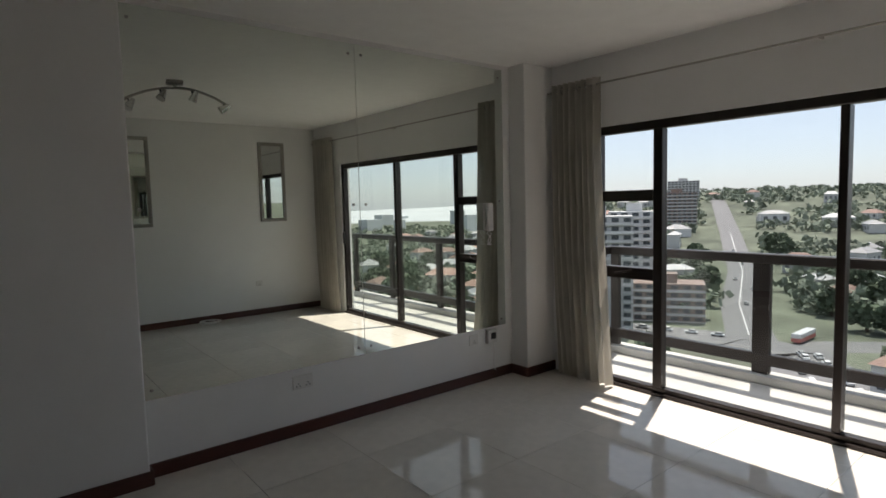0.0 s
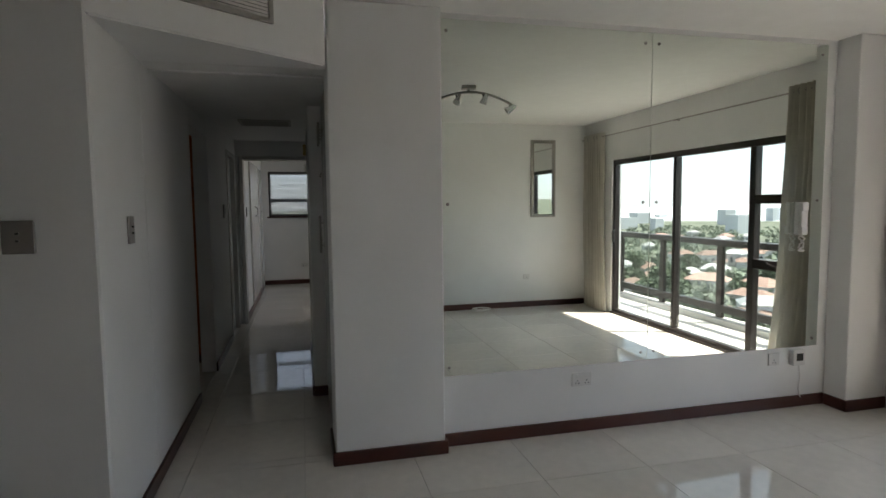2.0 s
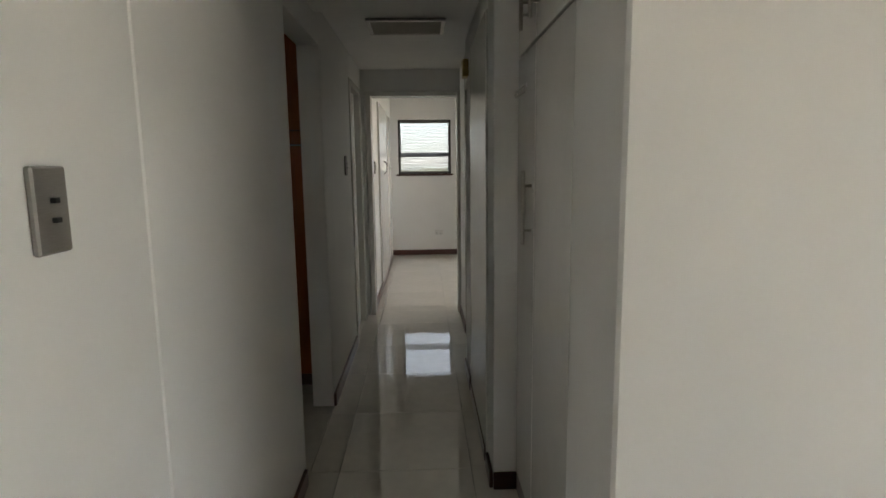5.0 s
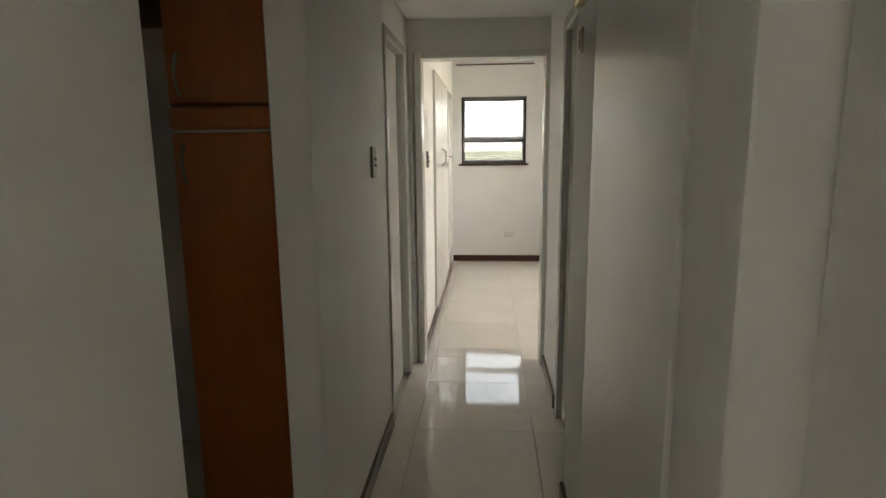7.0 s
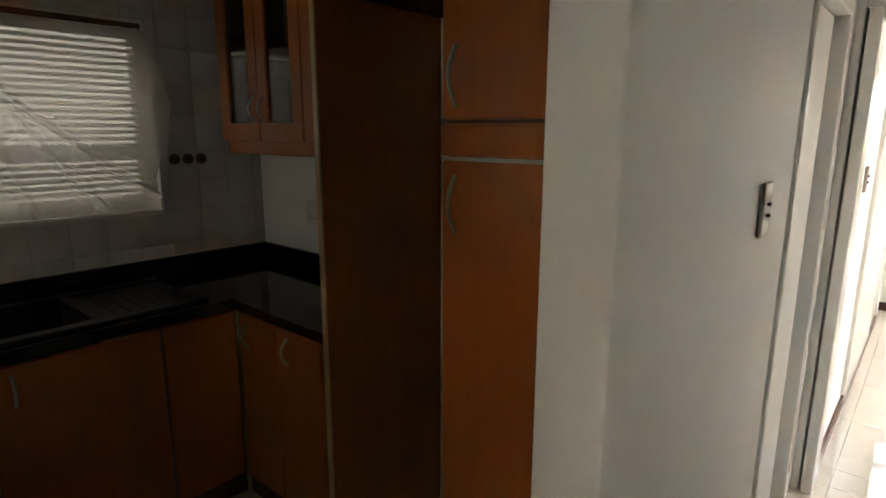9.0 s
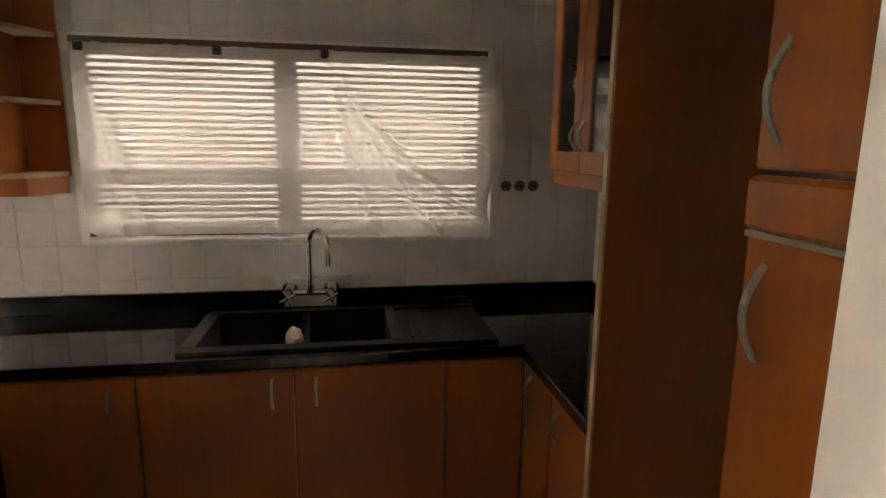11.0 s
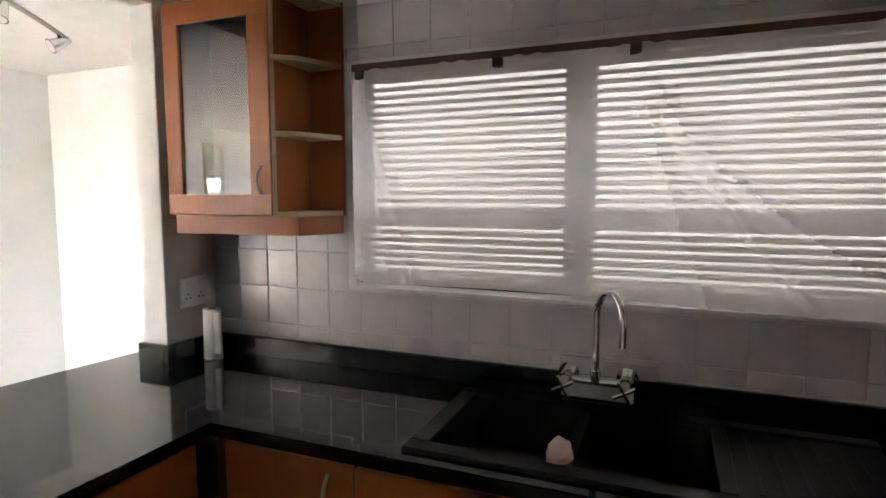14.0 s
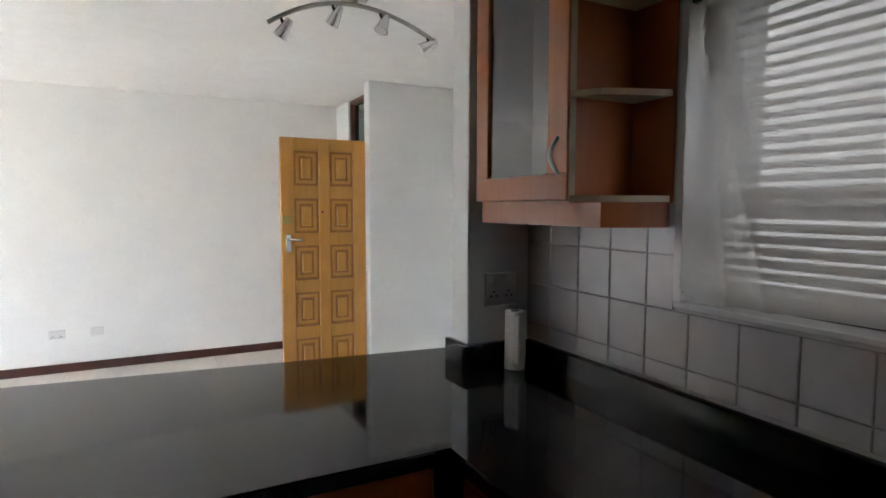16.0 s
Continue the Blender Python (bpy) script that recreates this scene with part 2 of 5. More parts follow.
def tube(bm, pts, r, n=8):
    """A bent round bar along pts."""
    pts = [Vector(p) for p in pts]
    rings = []
    up = Vector((0.123, 0.31, 0.94))
    for i, p in enumerate(pts):
        d = (pts[min(i + 1, len(pts) - 1)] - pts[max(i - 1, 0)]).normalized()
        u = d.cross(up).normalized()
        w = d.cross(u)
        rings.append([bm.verts.new(p + r * (math.cos(2 * math.pi * k / n) * u + math.sin(2 * math.pi * k / n) * w)) for k in range(n)])
    for q, s in zip(rings, rings[1:]):
        for k in range(n):
            bm.faces.new((q[k], q[(k + 1) % n], s[(k + 1) % n], s[k]))
    bm.faces.new(rings[0])
    bm.faces.new(rings[-1])
    bmesh.ops.recalc_face_normals(bm, faces=bm.faces)
    return bm


def mesh_of(name, bm, mat, smooth=False):
    me = bpy.data.meshes.new(name)
    bm.to_mesh(me)
    bm.free()
    me.materials.append(mat)
    if smooth:
        for p in me.polygons:
            p.use_smooth = True
        me.set_sharp_from_angle(angle=radians(40))
    return me


def hang(ob, parent):
    ob.parent = parent
    if parent.parent is None:
        ob.matrix_parent_inverse = Matrix.Translation(-parent.location)


def part(name, bm, mat, parent=None, label="", smooth=False):
    ob = new(name, mesh_of(name, bm, mat, smooth))
    if parent:
        hang(ob, parent)
    if label:
        tagged(ob, label)
    return ob


def thing(name, at, label, category, group="", kind=""):
    ob = new(name)
    ob.location = at
    ob.empty_display_size = 0.05
    return tagged(ob, label, category, group, kind)


def structure(name, bm, mat, label):
    return tagged(part(name, bm, mat), label, name.split("_")[0], kind="structure")


CH = 2.50      # living room ceiling
HC = 2.155     # hall ceiling
SY = -0.45     # south wall
MY = 3.70      # mirror wall
WX = 4.65      # window wall
KX = -2.42     # kitchen tile wall
KN = 6.65      # kitchen north wall

# ---- large structure ----
floor = structure("floor", boxes(((-3.72, SY - 0.1, -0.12), (WX + 0.12, 3.72, -0.012)), ((-2.55, 3.72, -0.12), (1.1, KN + 0.1, -0.012)), ((-1.5, KN + 0.1, -0.12), (3.1, 11.4, -0.012))), GROUT,
                  "cream polished porcelain tile floor with thin grey joints")
structure("ceiling_living", boxes(((-3.72, SY - 0.1, CH), (WX + 0.12, 3.85, CH + 0.15)), ((-2.55, 3.58, CH), (0.0, KN + 0.1, CH + 0.15))), CEIL, "smooth white painted plaster ceiling")
structure("ceiling_hall", boxes(((0.0, 3.70, HC), (1.2, 5.6, HC + 0.2)), ((0.0, 5.6, HC + 0.06), (1.2, 7.75, HC + 0.26)), ((0.0, 3.85, HC - 0.012), (0.9, 3.87, HC)), bevel=0.004), CEIL, "lowered white hall ceiling with a trap panel")
bm = bmesh.new()
prof = [(0.0, 2.98), (0.905, 3.615), (0.905, 3.70), (0.0, 3.70)]
lo = [bm.verts.new((x, y, HC)) for x, y in prof]
hi = [bm.verts.new((x, y, CH)) for x, y in prof]
bm.faces.new(lo[::-1])
bm.faces.new(hi)
for k in range(4):
    bm.faces.new((lo[k], lo[(k + 1) % 4], hi[(k + 1) % 4], hi[k]))
bmesh.ops.bevel(bm, geom=[e for e in bm.edges if all(v.co.z < HC + 0.01 for v in e.verts)], offset=0.008, segments=2, affect="EDGES")
bmesh.ops.recalc_face_normals(bm, faces=bm.faces)
structure("bulkhead", bm, PAINT, "white slanting bulkhead above the hall entrance holding a vent")
structure("ceiling_bedroom", boxes(((-0.1, 7.75, CH), (3.1, 11.4, CH + 0.15))), CEIL, "white bedroom ceiling")
# mirror wall with pillar and pier
structure("wall_mirror_side", boxes(((1.4, MY + 0.008, 0), (WX + 0.12, MY + 0.15, CH))), PAINT, "white painted wall that carries the large mirrors")
structure("wall_pillar", boxes(((0.91, 3.62, 0), (1.53, 3.98, CH)), bevel=0.008), PAINT, "white painted square pillar beside the hall")
structure("wall_pier", boxes(((4.30, 3.53, 0), (WX + 0.1, MY + 0.006, CH)), bevel=0.006), PAINT, "white painted pier behind the curtain")
structure("wall_south", boxes(((-3.6, SY - 0.12, 0), (WX + 0.12, SY, CH))), PAINT, "white painted long wall with sockets and two small mirrors")
# window wall: lintel, end pieces
structure("wall_window", boxes(((WX - 0.02, SY, 1.97), (WX + 0.12, 3.53, CH)), ((WX - 0.02, SY, 0), (WX + 0.12, 0.27, 1.97)), ((WX - 0.02, 3.13, 0), (WX + 0.12, 3.53, 1.97))), PAINT, "white painted wall above and beside the sliding window")
# dining alcove
structure("wall_dining", boxes(((-3.72, 0.93, 0), (-3.6, 3.7, CH)), ((-3.72, 0.81, 0), (-2.80, 0.93, CH)), ((-3.06, SY, 0), (-2.94, -0.06, CH)), bevel=0.004), PAINT, "white painted alcove walls by the front door")
# Unseen lobby: outer wall stops at 1 m so sky brightens the dining area.
structure("wall_lobby", boxes(((-4.3, SY - 0.12, 0), (-4.2, 0.93, 1.0)), ((-4.3, SY - 0.12, 0), (-3.6, SY, CH)), ((-4.3, 0.81, 0), (-3.72, 0.93, CH)), ((-4.3, SY - 0.12, CH), (-3.62, 0.93, CH + 0.1)), ((-4.3, SY - 0.12, -0.1), (-3.62, 0.93, -0.005))), PAINT, "plain unseen lobby beyond the front door, low-walled to admit sky light")
# kitchen: hatch pier, header, hall-side block, walls
structure("wall_hatch", boxes(((-3.72, 3.58, 0), (-2.167, 3.70, CH)), ((-2.167, 3.58, 2.26), (-0.45, 3.70, CH)), ((-2.167, 3.60, 0), (-0.45, 3.68, 0.86)), bevel=0.004), PAINT, "white wall with a wide serving hatch into the kitchen")
structure("wall_corner", boxes(((-0.45, 2.98, 0), (0.0, 3.70, CH)), bevel=0.008), PAINT, "white painted corner block between hatch and hall")
structure("wall_hall_left", boxes(((-0.12, 3.70, 0), (0.0, 4.94, CH)), ((-0.12, 4.94, 2.02), (0.0, 5.72, CH)), ((-0.12, 5.72, 0), (0.0, 6.90, CH)), ((-0.12, 6.90, 2.0), (0.0, 7.58, CH)), ((-0.12, 7.58, 0), (0.0, 7.75, CH)), bevel=0.004), PAINT, "white painted hall wall with kitchen and bedroom openings")
structure("wall_side_room", boxes(((-1.5, 7.7, 0), (-0.12, 7.8, CH)), ((-1.6, KN, 0), (-1.5, 7.8, CH)), ((-1.5, KN + 0.1, CH), (-0.12, 7.7, CH + 0.1))), PAINT, "plain walls of the dim side room")
structure("wall_hall_right", boxes(((0.97, 3.98, 0), (1.09, 4.83, HC)), ((0.82, 4.83, 0), (0.97, 5.04, HC)), ((0.82, 5.04, 2.03), (0.97, 5.86, HC)), ((0.82, 5.86, 0), (0.97, 6.28, HC)), ((0.88, 6.28, 2.0), (0.97, 7.04, HC)), ((0.88, 7.04, 0), (0.97, 7.75, HC + 0.2)), bevel=0.004), PAINT, "white painted hall wall beside the built-in cupboards")
structure("wall_bath", boxes(((0.97, 7.1, 0), (2.4, 7.2, CH)), ((0.97, 4.8, 0), (2.4, 4.9, CH)), ((2.3, 4.9, 0), (2.4, 7.1, CH)), ((0.97, 4.9, CH), (2.3, 7.1, CH + 0.1)), ((0.97, 4.9, -0.1), (2.3, 7.1, -0.01))), PAINT, "plain walls of the room beside the hall")
structure("wall_bedroom_door", boxes(((-0.12, 7.75, 0), (0.03, 7.87, CH)), ((0.90, 7.75, 0), (3.1, 7.87, CH)), ((0.03, 7.75, 2.03), (0.90, 7.87, CH)), bevel=0.003), PAINT, "white wall around the bedroom doorway")
structure("wall_bedroom", boxes(((-0.06, 7.87, 0), (0.06, 11.4, CH)),
          ((0.06, 11.27, 0), (0.17, 11.4, CH)), ((0.97, 11.27, 0), (3.1, 11.4, CH)), ((0.17, 11.27, 0), (0.97, 11.4, 1.24)), ((0.17, 11.27, 2.05), (0.97, 11.4, CH)),
          ((3.0, 7.87, 0), (3.1, 9.0, CH)), ((3.0, 10.0, 0), (3.1, 11.27, CH)), ((3.0, 9.0, 0), (3.1, 10.0, 0.9)), ((3.0, 9.0, 2.1), (3.1, 10.0, CH)), ((1.29, 10.62, 0), (3.0, 11.27, CH))), PAINT, "white painted bedroom walls with a blind-covered window")
structure("wall_kitchen_window", boxes(((KX - 0.14, 3.70, 0), (KX - 0.006, 4.37, CH)), ((KX - 0.14, 6.12, 0), (KX - 0.006, KN + 0.1, CH)), ((KX - 0.14, 4.37, 0), (KX - 0.006, 6.12, 1.215)), ((KX - 0.14, 4.37, 2.03), (KX - 0.006, 6.12, CH))), WGROUT, "tiled kitchen wall with a covered window")
structure("wall_kitchen_north", boxes(((KX - 0.006, KN, 0), (-0.12, KN + 0.1, CH))), PAINT, "kitchen wall behind the tall cupboards")


# ---- skirting ----
def skirting(name, a, b, normal):
    (x0, y0), (x1, y1) = a, b
    nx, ny = normal
    t = 0.016
    bm = bmesh.new()
    box(bm, (min(x0, x1, x0 + nx * t), min(y0, y1, y0 + ny * t), 0.0), (max(x0, x1, x0 + nx * t), max(y0, y1, y0 + ny * t), 0.078), 0.004)
    return structure(name, bm, SKIRT, "dark red-brown wooden skirting board")


skirting("baseboard", (1.53, MY + 0.008), (4.30, MY + 0.008), (0, -1))
skirting("baseboard", (0.895, 3.62), (1.546, 3.62), (0, -1))
skirting("baseboard", (0.91, 3.62), (0.91, 3.98), (-1, 0))
skirting("baseboard", (1.53, 3.62), (1.53, 3.69), (1, 0))
skirting("baseboard", (4.284, 3.53), (WX - 0.02, 3.53), (0, -1))
skirting("baseboard", (4.30, 3.53), (4.30, 3.69), (-1, 0))
skirting("baseboard", (-2.94, SY), (WX - 0.02, SY), (0, 1))
skirting("baseboard", (-3.6, 0.93), (-2.82, 0.93), (0, 1))
skirting("baseboard", (-0.45, 2.98), (0.016, 2.98), (0, -1))
skirting("baseboard", (0.0, 2.98), (0.0, 4.90), (1, 0))
skirting("baseboard", (0.0, 5.72), (0.0, 6.86), (1, 0))
skirting("baseboard", (0.82, 4.83), (0.97, 4.83), (0, -1))
skirting("baseboard", (0.82, 4.83), (0.82, 5.0), (-1, 0))
skirting("baseboard", (0.82, 5.90), (0.82, 6.28), (-1, 0))
skirting("baseboard", (0.88, 7.10), (0.88, 7.75), (-1, 0))
skirting("baseboard", (0.06, 7.90), (0.06, 10.75), (1, 0))
skirting("baseboard", (0.06, 11.27), (1.29, 11.27), (0, -1))

# ---- sliding window, balcony ----
def window_living():
    w = thing("window_1", (WX, 1.7, 0), "dark bronze aluminium sliding window onto the balcony", "window", kind="structure")
    x0, x1 = WX - 0.0, WX + 0.07
    bm = bmesh.new()
    box(bm, (x0, 0.27, 0.0), (x1, 3.13, 0.055), 0.004)
    box(bm, (x0 - 0.03, 0.27, 0.0), (x0 + 0.03, 3.13, 0.022), 0.003)
    part("bottom_track", bm, BRONZE, w)
    part("top_rail", boxes(((x0, 0.27, 1.91), (x1, 3.13, 1.97)), bevel=0.004), BRONZE, w)
    for y0, y1, xo in ((0.27, 0.32, 0), (1.47, 1.515, 0.01), (2.565, 2.635, 0), (3.08, 3.13, 0)):
        part("stile", boxes(((x0 + xo, y0, 0.055), (x1 + xo * 2, y1, 1.91)), bevel=0.004), BRONZE, w)
    part("transom_bar", boxes(((x0, 2.635, 1.405), (x1, 3.08, 1.485)), bevel=0.004), BRONZE, w)
    part("transom_bar", boxes(((x0, 2.635, 0.83), (x1, 3.08, 0.915)), bevel=0.004), BRONZE, w)
    bm = bmesh.new()
    tube(bm, [(x0 - 0.012, 2.80, 0.90), (x0 - 0.03, 2.84, 0.885), (x0 - 0.03, 2.93, 0.87)], 0.007)
    part("casement_stay", bm, BRONZE, w)
    part("slide_handle", boxes(((x0 - 0.03, 0.30, 0.92), (x0, 0.325, 1.08)), bevel=0.005), BLACKP, w)
    for y0, y1, z0, z1 in ((0.32, 1.47, 0.055, 1.91), (1.515, 2.565, 0.055, 1.91), (2.635, 3.08, 0.055, 0.83), (2.635, 3.08, 0.915, 1.405), (2.635, 3.08, 1.485, 1.91)):
        p = part("pane", boxes(((x0 + 0.035, y0 - 0.005, z0 - 0.005), (x0 + 0.039, y1 + 0.005, z1 + 0.005))), GLASS, w)
        p.visible_shadow = False


window_living()
structure("balcony_floor", boxes(((WX + 0.12, -1.2, -0.22), (5.62, 3.72, -0.04)), ((5.55, -1.2, -0.04), (5.72, 3.72, 0.03)), ((WX + 0.12, 3.60, -0.04), (5.72, 3.72, 0.03)), bevel=0.006), CONCRETE, "pale painted concrete balcony slab with a low kerb")


def balcony_rail():
    r = thing("balcony_railing", (5.62, 1.3, 0.03), "dark bronze balcony railing with glass infill", "railing")
    part("handrail", boxes(((5.58, -1.15, 0.90), (5.67, 3.69, 0.975)), bevel=0.008), BRONZE, r)
    part("handrail", boxes(((WX + 0.13, 3.62, 0.90), (5.58, 3.69, 0.975)), bevel=0.008), BRONZE, r)
    part("bottom_rail", boxes(((5.595, -1.15, 0.10), (5.655, 3.69, 0.19)), bevel=0.006), BRONZE, r)
    part("bottom_rail", boxes(((WX + 0.13, 3.625, 0.10), (5.595, 3.685, 0.19)), bevel=0.006), BRONZE, r)
    for y, wd in ((3.60, 0.09), (2.28, 0.13), (1.08, 0.10), (-0.05, 0.10), (-1.1, 0.09)):
        part("post", boxes(((5.60, y - wd / 2, 0.03), (5.65, y + wd / 2, 0.90)), bevel=0.006), BRONZE, r)
    for y0, y1 in ((2.35, 3.55), (1.13, 2.21), (0.0, 1.03), (-1.05, -0.10)):
        p = part("glass_panel", boxes(((5.62, y0, 0.19), (5.628, y1, 0.90))), GLASS, r)
        p.visible_shadow = False


balcony_rail()


# ---- curtains ----
def curtain(name, y0, y1, gather):
    c = thing(name, (4.58, (y0 + y1) / 2, 0.0), "full-length grey-beige eyelet curtain drawn open on a thin rod", "curtain", group="curtains at the window")
    bm = bmesh.new()
    nu, nv = 120, 36
    top, bot = 2.335, 0.012
    grid = []
    for j in range(nv + 1):
        v = j / nv
        row = []
        for i in range(nu + 1):
            u = i / nu
            spread = 1.0 + 0.10 * v
            y = (y0 + y1) / 2 + (u - 0.5) * (y1 - y0) * spread + gather * 0.10 * v * v
            a = 0.034 * (1 - 0.25 * v) * math.sin(u * 2 * math.pi * 8.5 + 0.5 * math.sin(3 * v + 5 * u))
            a += 0.020 * noise.noise((u * 6, v * 2.0, 3.1 + y0)) * (0.3 + v)
            row.append(bm.verts.new((4.575 + a - 0.02 * v, y + 0.006 * noise.noise((u * 30, v * 6, 1)), top - (top - bot) * v)))
        grid.append(row)
    for j in range(nv):
        for i in range(nu):
            bm.faces.new((grid[j][i], grid[j][i + 1], grid[j + 1][i + 1], grid[j + 1][i]))
    part("cloth", bm, CURTAIN, c, smooth=True)
    for k in range(6):
        bm = bmesh.new()
        y = y0 + (k + 0.5) / 6 * (y1 - y0)
        tube(bm, [(4.575 + 0.027 * math.cos(a), y, 2.285 + 0.027 * math.sin(a)) for a in [q * math.pi / 7 for q in range(15)]], 0.005, 6)
        part("eyelet", bm, STEEL, c)


curtain("curtain", 3.03, 3.49, -1)
curtain("curtain", -0.36, 0.14, 1)
rod = thing("curtain_rod", (4.575, 1.5, 2.27), "thin pale curtain rod on small wall brackets", "curtain rod")
part("rod", cyl(bmesh.new(), (4.575, -0.42, 2.285), (4.575, 3.525, 2.285), 0.007), STEEL, rod, smooth=True)
for y in (-0.40, 1.6, 3.50):
    part("bracket", boxes(((4.575, y - 0.008, 2.275), (WX - 0.02, y + 0.008, 2.295)), bevel=0.003), STEEL, rod)


# ---- large wall mirror ----
def mirror_panel(x0, x1):
    m = thing("wall_mirror", ((x0 + x1) / 2, MY, 0.42), "large frameless mirror panel screwed to the wall", "mirror", group="wall mirror panels")
    part("glass", boxes(((x0, MY - 0.002, 0.424), (x1, MY + 0.006, 2.465))), MIRROR, m)
    for x in (x0 + 0.045, x1 - 0.045):
        for z in (0.475, 1.43, 2.40):
            bm = cyl(bmesh.new(), (x, MY - 0.002, z), (x, MY - 0.008, z), 0.010, 0.007, 12)
            part("mirror_screw", bm, STEEL, m)


mirror_panel(1.532, 2.884)
mirror_panel(2.888, 4.222)


# ---- sockets, switches, intercom ----
def plate(name, label, cat, at, w, h, normal, mat=WHITEP, kind="socket", group=""):
    """A wall plate at its middle, in the wall whose normal is given."""
    n = Vector((*normal, 0))
    s = Vector((-n.y, n.x, 0))
    at = Vector(at)
    t = thing(name, at, label, cat, group)

    def piece(pn, u0, u1, v0, v1, d0, d1, m2, bev=0.0):
        a = at + s * u0 + n * d0 + Vector((0, 0, v0))
        b = at + s * u1 + n * d1 + Vector((0, 0, v1))
        lo = [min(p, q) for p, q in zip(a, b)]
        hi = [max(p, q) for p, q in zip(a, b)]
        part(pn, box(bmesh.new(), lo, hi, bev), m2, t)
    piece("face_plate", -w / 2, w / 2, -h / 2, h / 2, 0, 0.012, mat, 0.003)
    if kind == "socket":
        for u in ((-w * 0.24, w * 0.24) if w > 0.1 else (0,)):
            piece("rocker", u - 0.009, u + 0.009, h * 0.22, h * 0.38, 0.012, 0.016, WHITEP, 0.002)
            for du, dv in ((0, -0.008), (-0.011, -0.024), (0.011, -0.024)):
                piece("pin_hole", u + du - 0.0035, u + du + 0.0035, dv - 0.0035, dv + 0.0035, 0.011, 0.0128, BLACKP)
    elif kind == "switch":
        for k in (-1, 1):
            piece("toggle", -0.006, 0.006, k * 0.014 - 0.004, k * 0.014 + 0.004, 0.012, 0.020, BLACKP, 0.001)
    return t


plate("wall_socket", "white double plug socket low on the wall", "socket", (2.43, MY + 0.008, 0.335), 0.135, 0.085, (0, -1))
plate("wall_socket", "white single plug socket below the mirror", "socket", (3.87, MY + 0.008, 0.35), 0.09, 0.085, (0, -1))
plate("wall_socket", "white plug socket on the long wall", "socket", (3.75, SY, 0.42), 0.09, 0.075, (0, 1))
plate("wall_socket", "white double socket above the skirting", "socket", (-0.41, SY, 0.34), 0.12, 0.075, (0, 1))
plate("data_outlet", "white telephone outlet above the skirting", "outlet", (-0.71, SY, 0.345), 0.10, 0.075, (0, 1), kind="none")
plate("wall_socket", "white double socket in the bedroom", "socket", (0.77, 11.27, 0.345), 0.12, 0.075, (0, -1))
plate("wall_socket", "white double socket above the counter", "socket", (-2.30, 3.70, 1.17), 0.135, 0.12, (0, 1))
plate("light_switch", "brushed steel light switch on the corner wall", "switch", (-0.262, 2.98, 1.325), 0.11, 0.125, (0, -1), SWITCH, "switch")
plate("light_switch", "brushed steel light switch in the hall", "switch", (0.0, 3.40, 1.33), 0.075, 0.125, (1, 0), SWITCH, "switch")
plate("light_switch", "brushed steel light switch before the bedroom door", "switch", (0.0, 6.57, 1.385), 0.075, 0.135, (1, 0), SWITCH, "switch")
plate("light_switch", "small steel light switch inside the bedroom", "switch", (0.06, 8.25, 1.36), 0.07, 0.12, (1, 0), SWITCH, "switch")

jb = thing("cable_box", (4.05, MY, 0.35), "small white outlet box with a black socket and hanging cable", "outlet")
part("box_body", boxes(((4.0, MY - 0.035, 0.30), (4.10, MY + 0.008, 0.41)), bevel=0.006), WHITEP, jb)
part("black_port", boxes(((4.025, MY - 0.04, 0.335), (4.075, MY - 0.03, 0.385))), BLACKP, jb)
bm = bmesh.new()
tube(bm, [(4.05, MY - 0.03, 0.30), (4.055, MY - 0.035, 0.22), (4.05, MY - 0.03, 0.14), (4.07, MY - 0.02, 0.09), (4.09, MY - 0.012, 0.07)], 0.004)
part("cable", bm, WHITEP, jb)

ic = thing("intercom_phone", (4.03, MY - 0.003, 1.28), "white wall intercom handset with a coiled cord on the mirror", "intercom")
part("base", boxes(((3.985, MY - 0.03, 1.20), (4.085, MY - 0.003, 1.42)), bevel=0.008), WHITEP, ic)
bm = bmesh.new()
box(bm, (3.99, MY - 0.065, 1.205), (4.035, MY - 0.035, 1.415), 0.010, 2)
box(bm, (3.988, MY - 0.075, 1.36), (4.037, MY - 0.033, 1.418), 0.009, 2)
box(bm, (3.988, MY - 0.075, 1.20), (4.037, MY - 0.033, 1.255), 0.009, 2)
part("handset", bm, WHITEP, ic)
bm = bmesh.new()
tube(bm, [(4.02 + 0.02 * math.sin(k * 0.5 * 0.9) + 0.006 * math.cos(k * 1.9), MY - 0.04 + 0.006 * math.sin(k * 1.9), 1.20 - 0.11 * math.sin(k / 40 * math.pi)) for k in range(41)], 0.004, 6)
part("coiled_cord", bm, WHITEP, ic)


